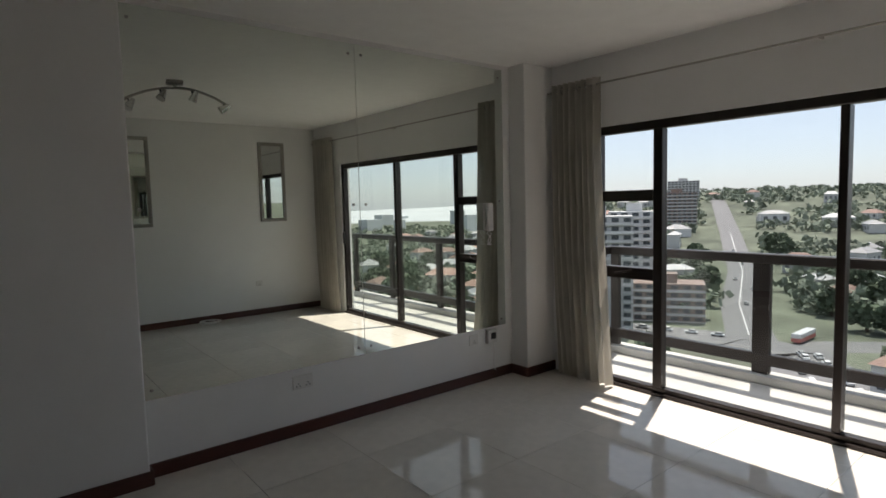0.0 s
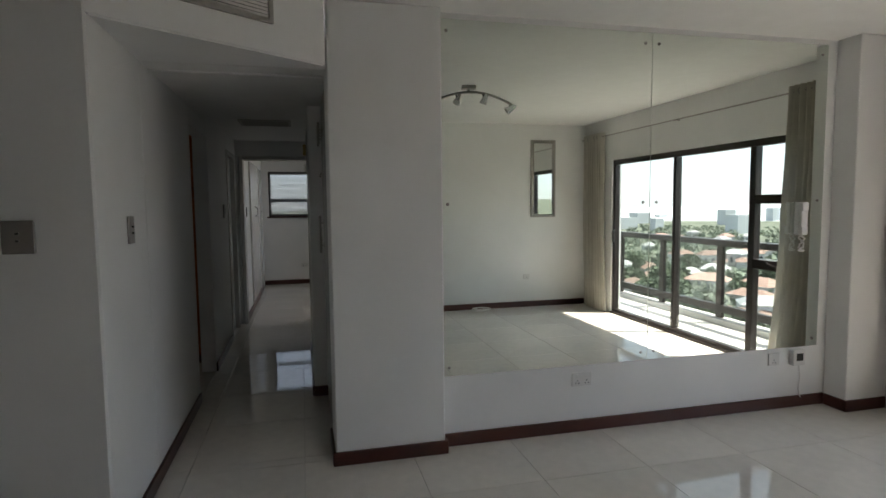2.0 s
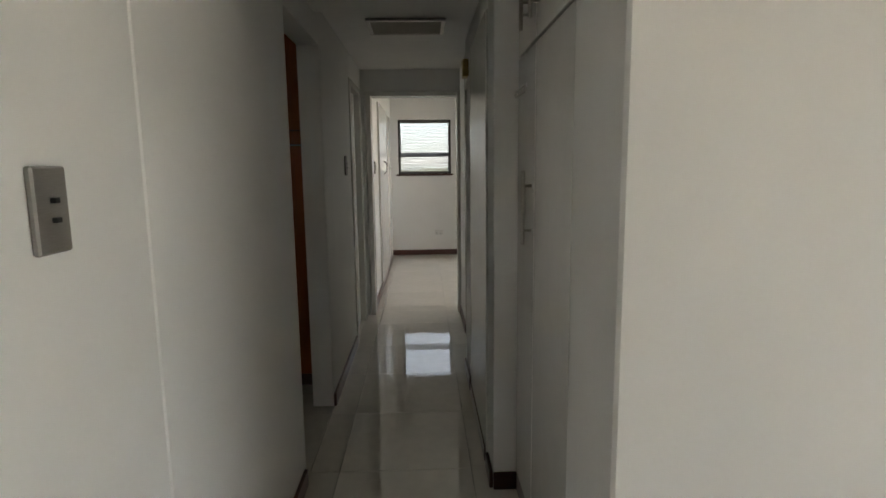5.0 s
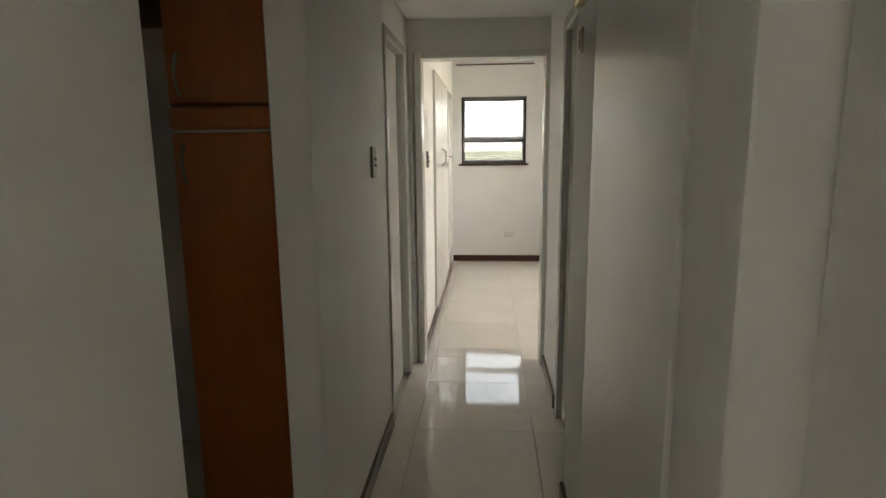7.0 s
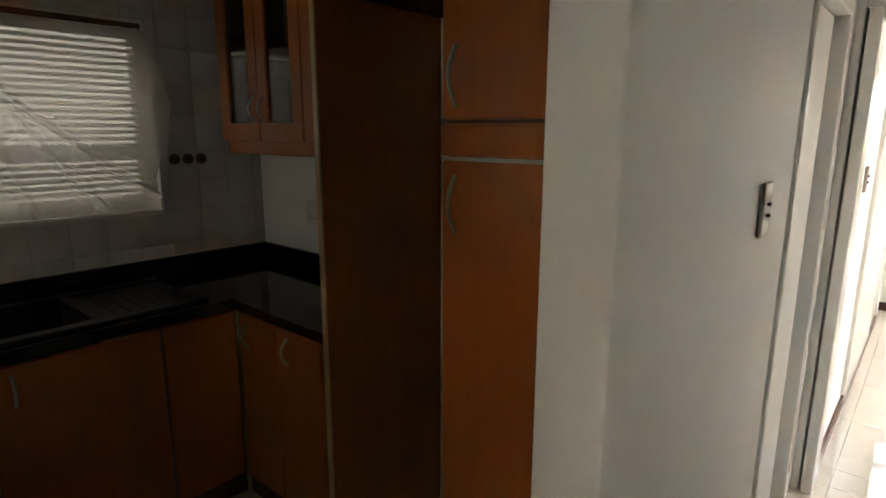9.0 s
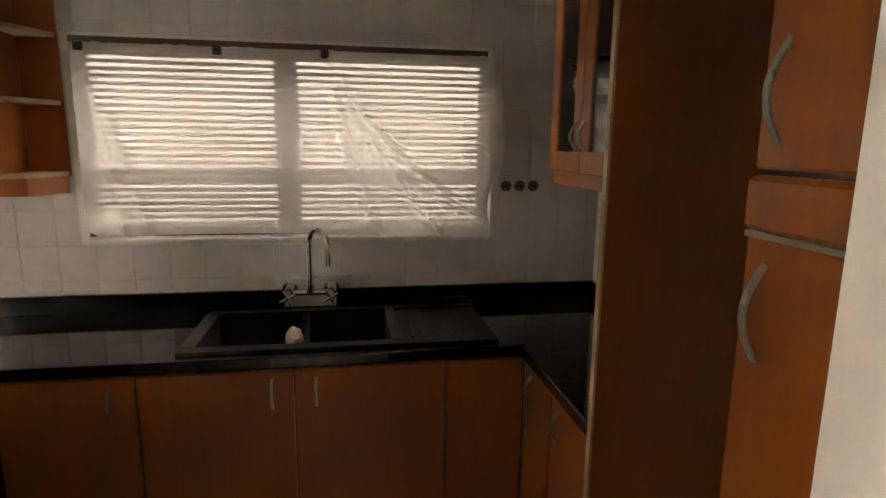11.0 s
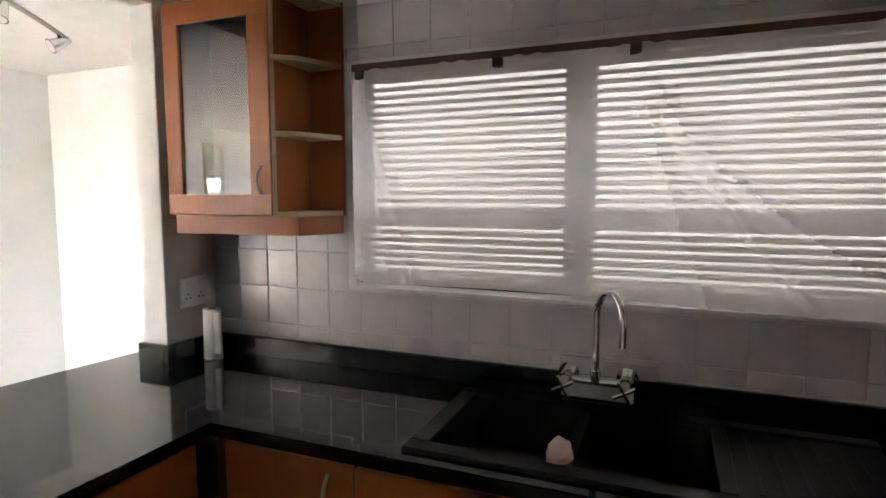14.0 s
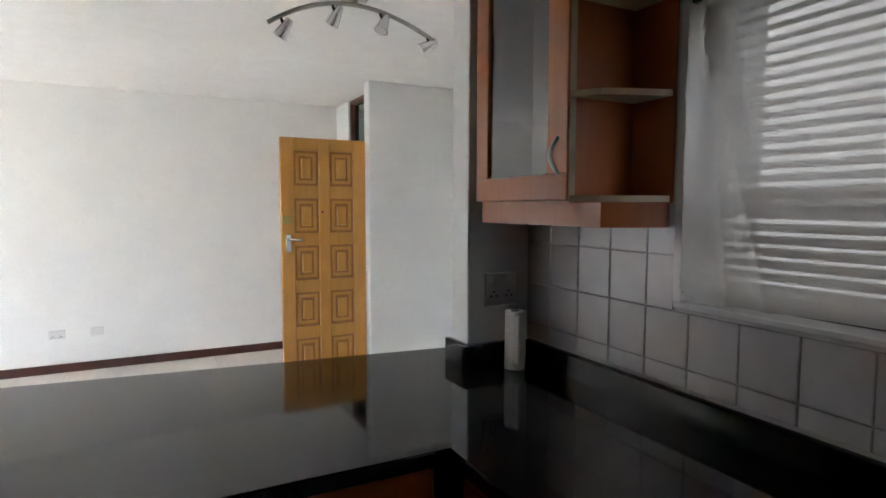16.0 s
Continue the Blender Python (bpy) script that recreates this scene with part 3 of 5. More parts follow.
# ---- vents ----
def vent(at, w, h, n, up, slats, label, mat):
    at, n, up = Vector(at), Vector(n), Vector(up)
    s = up.cross(n)
    t = thing("air_vent", at, label, "vent")

    def piece(name, u0, u1, v0, v1, d0, d1, m2, tilt=0):
        bm = boxes(((u0, v0, d0), (u1, v1, d1)))
        if tilt:
            bmesh.ops.rotate(bm, cent=((u0 + u1) / 2, (v0 + v1) / 2, (d0 + d1) / 2), matrix=Matrix.Rotation(tilt, 3, "X"), verts=bm.verts)
        bm.transform(Matrix((s, up, n)).transposed().to_4x4())
        bm.transform(Matrix.Translation(at))
        part(name, bm, m2, t)
    f = 0.022
    piece("backing", -w / 2 + f, w / 2 - f, -h / 2 + f, h / 2 - f, 0.001, 0.003, BLACKP)
    for u0, u1, v0, v1 in ((-w / 2, w / 2, h / 2 - f, h / 2), (-w / 2, w / 2, -h / 2, -h / 2 + f), (-w / 2, -w / 2 + f, -h / 2 + f, h / 2 - f), (w / 2 - f, w / 2, -h / 2 + f, h / 2 - f)):
        piece("frame", u0, u1, v0, v1, 0, 0.016, mat)
    for k in range(slats):
        v = -h / 2 + f + (k + 0.5) * (h - 2 * f) / slats
        piece("slat", -w / 2 + f, w / 2 - f, v - 0.006, v + 0.006, 0.006, 0.0075, mat, 0.6)


vent((0.0 + 0.818 * 0.50, 2.98 + 0.575 * 0.50, 2.39), 0.60, 0.19, (0.575, -0.818, 0), (0, 0, 1), 9, "grey slatted air vent in the bulkhead", STEEL)
vent((0.455, 6.15, HC + 0.06), 0.46, 0.36, (0, 0, -1), (0, 1, 0), 12, "grey slatted return air grille in the hall ceiling", STEEL)


# ---- track lights ----
def track_light(at, yaw, label):
    t = thing("ceiling_track_light", at, label, "ceiling light", group="curved track lights")
    m = Matrix.Translation(at) @ Matrix.Rotation(radians(yaw), 4, "Z")

    def add(name, bm, mat, parent=None, smooth=True):
        bm.transform(m)
        return part(name, bm, mat, parent or t, smooth=smooth)
    bm = bmesh.new()
    box(bm, (-0.065, -0.05, -0.035), (0.065, 0.05, 0.0), 0.012, 2)
    add("ceiling_base", bm, STEEL)
    add("stem", cyl(bmesh.new(), (0, 0, -0.06), (0, 0, -0.03), 0.012), STEEL)
    bm = bmesh.new()
    pts = []
    for k in range(25):
        u = k / 24 * 2 - 1
        pts.append((u * 0.41, 0.03 * math.sin(u * 2.2), -0.06 - 0.13 * u * u))
    tube(bm, pts, 0.011, 10)
    add("curved_bar", bm, STEEL)
    for i, u in enumerate((-0.86, -0.28, 0.30, 0.90)):
        x, y, z = u * 0.41, 0.03 * math.sin(u * 2.2), -0.06 - 0.13 * u * u
        bm = tube(bmesh.new(), [(x, y, z), (x + 0.01, y, z - 0.03), (x + 0.028, y + 0.006, z - 0.05)], 0.007)
        arm = add("spot_arm", bm, BLACKP)
        d = Vector(((-0.5, 0.3, -0.8), (-0.4, 0.5, -0.8), (-0.35, -0.2, -0.9), (-0.75, 0.1, -0.45))[i]).normalized()
        a = Vector((x + 0.028, y + 0.006, z - 0.035)) - d * 0.03
        bm = cyl(bmesh.new(), a, a + d * 0.035, 0.016, 0.024)
        cyl(bm, a + d * 0.035, a + d * 0.095, 0.024, 0.036)
        head = add("spot_head", bm, CHROME)
        add("lamp", cyl(bmesh.new(), a + d * 0.088, a + d * 0.0965, 0.03, 0.03), WHITEP, head)


track_light((2.26, 1.83, CH), 10, "brushed steel curved track light with four unlit spots")
track_light((-2.09, 2.72, CH), 171, "brushed steel curved track light with four spots by the hatch")


# ---- small framed mirrors ----
def framed_mirror(x0, x1, z0, z1):
    m = thing("framed_mirror", ((x0 + x1) / 2, SY, z0), "narrow upright mirror in a silvered carved frame", "mirror", group="small framed mirrors")
    f = 0.045
    part("mirror_glass", boxes(((x0 + f, SY + 0.012, z0 + f), (x1 - f, SY + 0.016, z1 - f))), SMIRROR, m)
    for a, b in (((x0, z0), (x1, z0 + f)), ((x0, z1 - f), (x1, z1)), ((x0, z0 + f), (x0 + f, z1 - f)), ((x1 - f, z0 + f), (x1, z1 - f))):
        bm = bmesh.new()
        box(bm, (a[0], SY, a[1]), (b[0], SY + 0.03, b[1]), 0.008, 2)
        part("frame_rail", bm, SILVER, m)
    for x in (x0 + f * 0.5, x1 - f * 0.5):
        bm = bmesh.new()
        for k in range(26):
            z = z0 + f + (k + 0.5) / 26 * (z1 - z0 - 2 * f)
            bmesh.ops.create_icosphere(bm, subdivisions=1, radius=0.011, matrix=Matrix.Translation((x, SY + 0.03, z)))
        part("beading", bm, SILVER, m, smooth=True)


framed_mirror(3.81, 4.17, 1.24, 2.29)
framed_mirror(2.14, 2.50, 1.23, 2.29)
cc = thing("loose_cable", (3.05, SY + 0.1, 0.0), "loose coil of white cable on the floor", "cable")
bm = bmesh.new()
tube(bm, [(3.05 + 0.10 * math.cos(k * 0.5) * (1 + 0.3 * math.sin(k * 0.37)), SY + 0.14 + 0.06 * math.sin(k * 0.5), 0.008 + 0.03 * abs(math.sin(k * 0.23))) for k in range(60)], 0.005, 6)
part("cable", bm, WHITEP, cc)

# ---- painting ----
pic = thing("canvas_painting", (-3.6, 2.17, 1.38), "tall narrow abstract canvas in red, green and blue", "painting")
part("canvas", boxes(((-3.599, 2.04, 1.375), (-3.565, 2.32, 2.235)), bevel=0.003), CANVAS, pic)


# ---- front door ----
def front_door():
    d = thing("front_door", (-2.80, 0.86, 0.0), "open varnished pine front door with ten raised panels", "door")
    x0, x1, y0, y1, z1 = -2.79, -2.09, 0.815, 0.86, 2.01
    bm = bmesh.new()
    for a in (x0, (x0 + x1) / 2 - 0.045, x1 - 0.105):
        w = 0.105 if a != (x0 + x1) / 2 - 0.045 else 0.09
        box(bm, (a, y0, 0.008), (a + w, y1, z1), 0.003)
    cols = ((x0 + 0.105, (x0 + x1) / 2 - 0.045), ((x0 + x1) / 2 + 0.045, x1 - 0.105))
    n = 5
    rail = 0.10
    hh = (z1 - 0.008 - rail * (n + 1)) / n
    for k in range(n + 1):
        z = 0.008 + k * (hh + rail)
        for a, b in cols:
            box(bm, (a, y0 + 0.001, z), (b, y1 - 0.001, z + rail))
    part("door_frame", bm, DOORW, d)
    for k in range(n):
        z = 0.008 + rail + k * (hh + rail)
        for a, b in cols:
            # Recess floor painted darker to deepen the groove shade.
            part("panel_recess", boxes(((a, y0 + 0.020, z), (b, y1 - 0.020, z + hh))), DOORG, d, "recess with groove shade in its colour")
            bm = bmesh.new()
            u0, u1, v0, v1, g, w = a + 0.020, b - 0.020, z + 0.020, z + hh - 0.020, 0.014, 0.024
            for c0, c1, e0, e1 in ((u0, u1, v0, v0 + w), (u0, u1, v1 - w, v1), (u0, u0 + w, v0 + w, v1 - w), (u1 - w, u1, v0 + w, v1 - w)):
                box(bm, (c0, y0 + g, e0), (c1, y1 - g, e1))
            box(bm, (u0 + w + 0.016, y0 + 0.003, v0 + w + 0.016), (u1 - w - 0.016, y1 - 0.003, v1 - w - 0.016), 0.006)
            part("raised_panel", bm, DOORW, d)
    part("lock_plate", boxes(((x1 - 0.075, y1, 1.10), (x1 - 0.035, y1 + 0.006, 1.24)), bevel=0.002), CHROME, d)
    bm = tube(bmesh.new(), [(x1 - 0.055, y1, 1.20), (x1 - 0.055, y1 + 0.045, 1.20), (x1 - 0.09, y1 + 0.05, 1.20), (x1 - 0.16, y1 + 0.05, 1.195)], 0.009)
    part("lever_handle", bm, CHROME, d, smooth=True)
    part("night_latch", boxes(((x1 - 0.09, y1, 1.33), (x1 - 0.0, y1 + 0.02, 1.39)), bevel=0.004), BRASS, d, "worn brass latch")
    part("peep_hole", cyl(bmesh.new(), ((x0 + x1) / 2 + 0.02, y1 - 0.002, 1.42), ((x0 + x1) / 2 + 0.02, y1 + 0.005, 1.42), 0.009), BLACKP, d)


front_door()
fr = thing("door_1", (-3.0, 0.4, 0), "dark wooden front door frame with a glass transom", "door frame", kind="structure")
for a, b in (((-3.04, 0.77, 0), (-2.96, 0.81, CH)), ((-3.04, -0.06, 0), (-2.96, -0.02, CH)), ((-3.04, -0.02, CH - 0.04), (-2.96, 0.77, CH)), ((-3.04, -0.02, 2.04), (-2.96, 0.77, 2.085))):
    part("frame_member", boxes((a, b), bevel=0.003), DARKW, fr)
part("transom_pane", boxes(((-3.005, -0.02, 2.085), (-3.0, 0.77, CH - 0.04))), FROST, fr)


# ---- hall cupboards and doors ----
def bar_handle(x, y, z0, z1, parent):
    bm = cyl(bmesh.new(), (x - 0.03, y, z0), (x - 0.03, y, z1), 0.007)
    for z in (z0 + 0.05, z1 - 0.05):
        cyl(bm, (x, y, z), (x - 0.03, y, z), 0.005)
    part("bar_handle", bm, STEEL, parent, smooth=True)


cup = thing("hall_cupboard", (0.95, 4.4, 0), "white enamelled built-in hall cupboard with steel bar handles", "cupboard")
part("carcass", boxes(((0.935, 3.985, 0.0), (0.965, 4.825, HC))), GLOSSW, cup)
part("plinth", boxes(((0.918, 3.985, 0.0), (0.935, 4.825, 0.08))), SKIRT, cup)
for y0, y1, hy in ((3.99, 4.475, 4.43), (4.485, 4.82, 4.60)):
    for z0, z1 in ((0.09, 1.78), (1.79, HC - 0.01)):
        dd = part("cupboard_door", boxes(((0.915, y0, z0), (0.935, y1, z1)), bevel=0.003), GLOSSW, cup)
        if z0 < 1 and hy > 4.5:
            bar_handle(0.915, 4.535, 1.105, 1.36, dd)
        elif z0 > 1:
            bar_handle(0.915, hy, 1.84, 1.98, dd)
hk = thing("hook_rail", (0.91, 4.71, 1.65), "small row of black coat hooks", "hooks")
part("hook_strip", boxes(((0.910, 4.63, 1.655), (0.915, 4.80, 1.668)), bevel=0.001), GLOSSW, hk)
for k in range(5):
    y = 4.645 + k * 0.035
    part("hook", tube(bmesh.new(), [(0.912, y, 1.664), (0.901, y, 1.656), (0.896, y, 1.644), (0.901, y, 1.635), (0.908, y + 0.004, 1.640)], 0.0028, 6), STEEL, hk)



def casing(name, axis, at, a0, a1, top, side, label, w=0.06, mat=GLOSSW, depth=0.12):
    """A door frame: axis x or y along which the opening a0..a1 runs; at: the wall's face; side: +1 or -1, where the wall lies."""
    c = thing(name, (at, (a0 + a1) / 2, 0) if axis == "y" else ((a0 + a1) / 2, at, 0), label, "door frame", kind="structure")
    lo, hi = sorted((at - side * 0.012, at + side * (depth + 0.012)))
    for n, b0, b1, z0, z1 in (("jamb", a0 - w, a0, 0, top + w), ("jamb", a1, a1 + w, 0, top + w), ("head", a0, a1, top, top + w)):
        if axis == "y":
            p = boxes(((lo, b0, z0), (hi, b1, z1)), bevel=0.005)
        else:
            p = boxes(((b0, lo, z0), (b1, hi, z1)), bevel=0.005)
        part(n, p, mat, c)
    return c


casing("door_2", "x", 7.75, 0.085, 0.85, 1.985, 1, "white wooden frame of the open bedroom doorway", 0.045)
casing("door_3", "y", 0.0, 6.95, 7.55, 1.98, -1, "white wooden frame of the side room door", 0.05)
casing("door_4", "y", 0.88, 6.34, 6.98, 1.99, 1, "white wooden door frame on the hall wall", 0.06, depth=0.09)


def flush_door(name, lo, hi, label, mat):
    d = thing(name, ((lo[0] + hi[0]) / 2, (lo[1] + hi[1]) / 2, 0), label, "door")
    part("leaf", boxes((lo, hi), bevel=0.004), mat, d)
    return d


sd = flush_door("side_room_door", (-0.075, 6.955, 0.01), (-0.035, 7.50, 1.975), "white flush door of the side room, slightly ajar", GLOSSW)
part("lock_plate", boxes(((-0.036, 6.97, 1.0), (-0.03, 7.0, 1.14)), bevel=0.002), STEEL, sd)
gd = flush_door("hall_door", (0.812, 5.045, 0.01), (0.85, 5.855, 2.025), "glossy off-white flush door standing closed", GLOSSW)
part("bottom_strip", boxes(((0.806, 5.06, 0.0), (0.812, 5.84, 0.07))), SKIRT, gd)
bd = flush_door("bathroom_door", (0.90, 6.35, 0.01), (0.94, 6.97, 1.98), "white flush bathroom door standing closed", GLOSSW)
part("hinge", boxes(((0.894, 6.35, 1.05), (0.90, 6.375, 1.15))), STEEL, bd)
kh = thing("key_rack", (0.82, 6.1, 1.85), "small dark key box with hanging keys", "key rack")
part("key_box", boxes(((0.785, 6.03, 1.90), (0.82, 6.13, 2.0)), bevel=0.004), BRASS, kh)
for k in range(2):
    part("hanging_key", boxes(((0.80, 6.03 + 0.05 * k, 1.74 + 0.02 * k), (0.806, 6.055 + 0.05 * k, 1.82)), bevel=0.002), STEEL, kh)

# bedroom cupboard and window
bc = thing("bedroom_cupboard", (0.07, 9.6, 0), "white built-in bedroom cupboard flush with the wall", "cupboard")
for y0, y1 in ((8.75, 9.4), (9.41, 10.06)):
    part("cupboard_door", boxes(((0.06, y0, 0.10), (0.082, y1, 2.05)), bevel=0.003), GLOSSW, bc)
for y in (9.36, 9.46):
    part("bow_handle", tube(bmesh.new(), [(0.082, y, 1.28), (0.115, y, 1.31), (0.115, y, 1.40), (0.082, y, 1.43)], 0.006), STEEL, bc)
casing("door_5", "y", 0.06, 10.45, 10.95, 2.0, -1, "white wooden frame of a door in the bedroom", 0.05, depth=0.02)
bl = flush_door("bedroom_door", (0.05, 10.45, 0.0), (0.066, 10.95, 2.0), "white flush door in the bedroom wall", GLOSSW)
part("lever_handle", tube(bmesh.new(), [(0.066, 10.50, 1.34), (0.10, 10.50, 1.34), (0.10, 10.58, 1.34)], 0.008), STEEL, bl)


def window_frame(name, axis, at, a0, a1, z0, z1, split, label):
    w = thing(name, ((a0 + a1) / 2, at, z0) if axis == "x" else (at, (a0 + a1) / 2, z0), label, "window", kind="structure")
    f = 0.04

    def add(n, b0, b1, c0, c1, d0, d1, mat):
        p = boxes(((b0, at + d0, c0), (b1, at + d1, c1))) if axis == "x" else boxes(((at + d0, b0, c0), (at + d1, b1, c1)))
        return part(n, p, mat, w)
    add("frame_member", a0, a1, z0, z0 + f, -0.02, 0.03, BRONZE)
    add("frame_member", a0, a1, z1 - f, z1, -0.02, 0.03, BRONZE)
    add("frame_member", a0, a0 + f, z0 + f, z1 - f, -0.02, 0.03, BRONZE)
    add("frame_member", a1 - f, a1, z0 + f, z1 - f, -0.02, 0.03, BRONZE)
    add("frame_member", a0 + f, a1 - f, split - 0.025, split + 0.025, -0.02, 0.03, BRONZE)
    for c0, c1 in ((z0 + f, split - 0.025), (split + 0.025, z1 - f)):
        p = add("pane", a0 + f, a1 - f, c0, c1, 0.0, 0.004, GLASS)
        p.visible_shadow = False
    return w


window_frame("window_2", "x", 11.36, 0.17, 0.97, 1.24, 2.05, 1.53, "dark aluminium bedroom window")
# window_3 is out of view, placed there to let light in.
window_frame("window_3", "y", 3.05, 9.0, 10.0, 0.9, 2.1, 1.5, "dark aluminium bedroom window, out of view, assumed for its light")
structure("trim_bedroom_sill", boxes(((0.14, 11.235, 1.215), (1.0, 11.30, 1.24)), bevel=0.004), SKIRT, "dark wooden window sill in the bedroom")


def venetian(name, axis, at, a0, a1, z0, z1, n, mat, tilt, label, depth=0.025):
    b = thing(name, ((a0 + a1) / 2, at, z0) if axis == "x" else (at, (a0 + a1) / 2, z0), label, "blind")

    def put(nm, me, z, par):
        o = new(nm, me)
        hang(o, par)
        o.location = (0, 0, z)
        return o

    def slat_mesh(th, dp, tl):
        bm = boxes(((-(a1 - a0) / 2, -dp / 2, -th / 2), ((a1 - a0) / 2, dp / 2, th / 2)))
        bmesh.ops.rotate(bm, cent=(0, 0, 0), matrix=Matrix.Rotation(tl, 3, "X"), verts=bm.verts)
        if axis == "y":
            bmesh.ops.rotate(bm, cent=(0, 0, 0), matrix=Matrix.Rotation(radians(90), 3, "Z"), verts=bm.verts)
        bm.transform(Matrix.Translation(((a0 + a1) / 2, at, 0) if axis == "x" else (at, (a0 + a1) / 2, 0)))
        return mesh_of("slat", bm, mat)
    me = slat_mesh(0.0012, depth, tilt)
    for k in range(n):
        put("slat", me, z0 + 0.02 + (k + 0.5) * (z1 - z0 - 0.05) / n, b)
    rail = slat_mesh(0.022, depth, 0)
    put("head_rail", rail, z1 - 0.012, b)
    put("bottom_rail", rail, z0 + 0.012, b)


venetian("window_blind", "x", 11.31, 0.19, 0.95, 1.25, 2.04, 34, BLIND2, 0.75, "dark venetian blind with open slats in the bedroom window")

cr2 = thing("curtain_rail", (0.6, 11.2, 2.42), "thin dark curtain rail high above the bedroom window", "curtain rail")
part("rail", boxes(((0.11, 11.19, 2.41), (1.05, 11.21, 2.425)), bevel=0.003), DARKW, cr2)
for x in (0.16, 1.0):
    part("bracket", boxes(((x - 0.008, 11.21, 2.41), (x + 0.008, 11.27, 2.425)), bevel=0.002), DARKW, cr2)

# ---- kitchen ----
def bow(parent, p, along, out, length=0.11, mat=STEEL):
    """A bow handle at p, along one direction, standing out along another."""
    p, a, o = Vector(p), Vector(along), Vector(out)
    pts = [p + a * (length * (k / 10 - 0.5)) + o * (0.028 * math.sin(math.pi * k / 10)) for k in range(11)]
    part("bow_handle", tube(bmesh.new(), pts, 0.0055, 8), mat, parent, smooth=True)


def grid_solid(xs, ys, rows, z0, z1, skew=None):
    """One closed slab over the marked cells of a grid; rows run along y, each with a mark for every step along x.
    skew: the line of the grid in y that slants, and its y as a function of x."""
    bm = bmesh.new()
    vs = {}

    def at(i, j):
        if (i, j) not in vs:
            y = skew[1](xs[i]) if skew and ys[j] == skew[0] else ys[j]
            vs[i, j] = bm.verts.new((xs[i], y, z1))
        return vs[i, j]
    top = [bm.faces.new((at(i, j), at(i + 1, j), at(i + 1, j + 1), at(i, j + 1))) for j, row in enumerate(rows) for i, c in enumerate(row) if c == "1"]
    ext = bmesh.ops.extrude_face_region(bm, geom=top, use_keep_orig=True)
    for v in ext["geom"]:
        if isinstance(v, bmesh.types.BMVert):
            v.co.z = z0
    bmesh.ops.recalc_face_normals(bm, faces=bm.faces)
    rim = [e for e in bm.edges if len(e.link_faces) == 2 and e.calc_face_angle(0) > 1.0 and all(v.co.z > z1 - 0.001 for v in e.verts)]
    bmesh.ops.bevel(bm, geom=rim, offset=0.004, segments=2, affect="EDGES")
    return bm


def tray(x0, y0, x1, y1, z0, z1, t):
    """An open-topped bowl with walls of thickness t."""
    bm = bmesh.new()
    box(bm, (x0, y0, z0), (x1, y1, z1))
    lid = max(bm.faces, key=lambda f: f.calc_center_median().z)
    bmesh.ops.inset_region(bm, faces=[lid], thickness=t)
    down = bmesh.ops.extrude_face_region(bm, geom=[lid])
    for v in down["geom"]:
        if isinstance(v, bmesh.types.BMVert):
            v.co.z = z0 + t
    bmesh.ops.delete(bm, geom=[lid], context="FACES_ONLY")
    bmesh.ops.recalc_face_normals(bm, faces=bm.faces)
    return bm


def base_unit(name, x0, y0, x1, y1, face, fronts, label):
    """A base cabinet: its box, the side that it faces, and its fronts (a0, a1, z0, z1, handle) along that side."""
    c = thing(name, ((x0 + x1) / 2, (y0 + y1) / 2, 0), label, "cabinet", group="kitchen base cabinets")
    part("body", boxes(((x0, y0, 0.0), (x1, y1, 0.70 if name == "sink_cabinet" else 0.855))), DARKW, c)
    for a0, a1, z0, z1, h in fronts:
        g = 0.002
        if face == "x":
            d = part("front", boxes(((x1, a0 + g, z0), (x1 + 0.02, a1 - g, z1)), bevel=0.004), WOOD, c)
            at, out, al = Vector((x1 + 0.02, 0, 0)), (1, 0, 0), (0, 1, 0)
        elif face == "y":
            d = part("front", boxes(((a0 + g, y1, z0), (a1 - g, y1 + 0.02, z1)), bevel=0.004), WOOD, c)
            at, out, al = Vector((0, y1 + 0.02, 0)), (0, 1, 0), (1, 0, 0)
        else:
            d = part("front", boxes(((a0 + g, y0 - 0.02, z0), (a1 - g, y0, z1)), bevel=0.004), WOOD, c)
            at, out, al = Vector((0, y0 - 0.02, 0)), (0, -1, 0), (1, 0, 0)
        al = Vector(al)
        if h == "drawer":
            bow(d, at + al * ((a0 + a1) / 2) + Vector((0, 0, (z0 + z1) / 2 + 0.02)), al, out)
        elif h == "hi":
            bow(d, at + al * (a1 - 0.075) + Vector((0, 0, z1 - 0.085)), (0, 0, 1), out)
        elif h == "lo":
            bow(d, at + al * (a0 + 0.075) + Vector((0, 0, z1 - 0.085)), (0, 0, 1), out)


ZT = 0.845
base_unit("base_cabinet", KX + 0.01, 4.28, -1.82, 4.75, "x", [(4.32, 4.75, 0.10, ZT, "hi")], "cherry wood base cabinet beside the sink")
base_unit("sink_cabinet", KX + 0.01, 4.755, -1.82, 5.81, "x", [(4.755, 5.272, 0.10, ZT, "hi"), (5.272, 5.81, 0.10, ZT, "lo")], "cherry wood double cabinet under the sink")
base_unit("base_cabinet", KX + 0.01, 5.815, -1.82, 6.12, "x", [(5.815, 6.11, 0.10, ZT, "")], "narrow cherry wood corner cabinet")
base_unit("base_cabinet", -1.80, 6.13, -1.225, KN - 0.01, "-y", [(-1.78, -1.505, 0.10, ZT, "lo"), (-1.505, -1.228, 0.10, ZT, "lo")], "cherry wood base cabinet beside the fridge gap")
dz = [(0.10, 0.36), (0.365, 0.60), (0.605, ZT)]
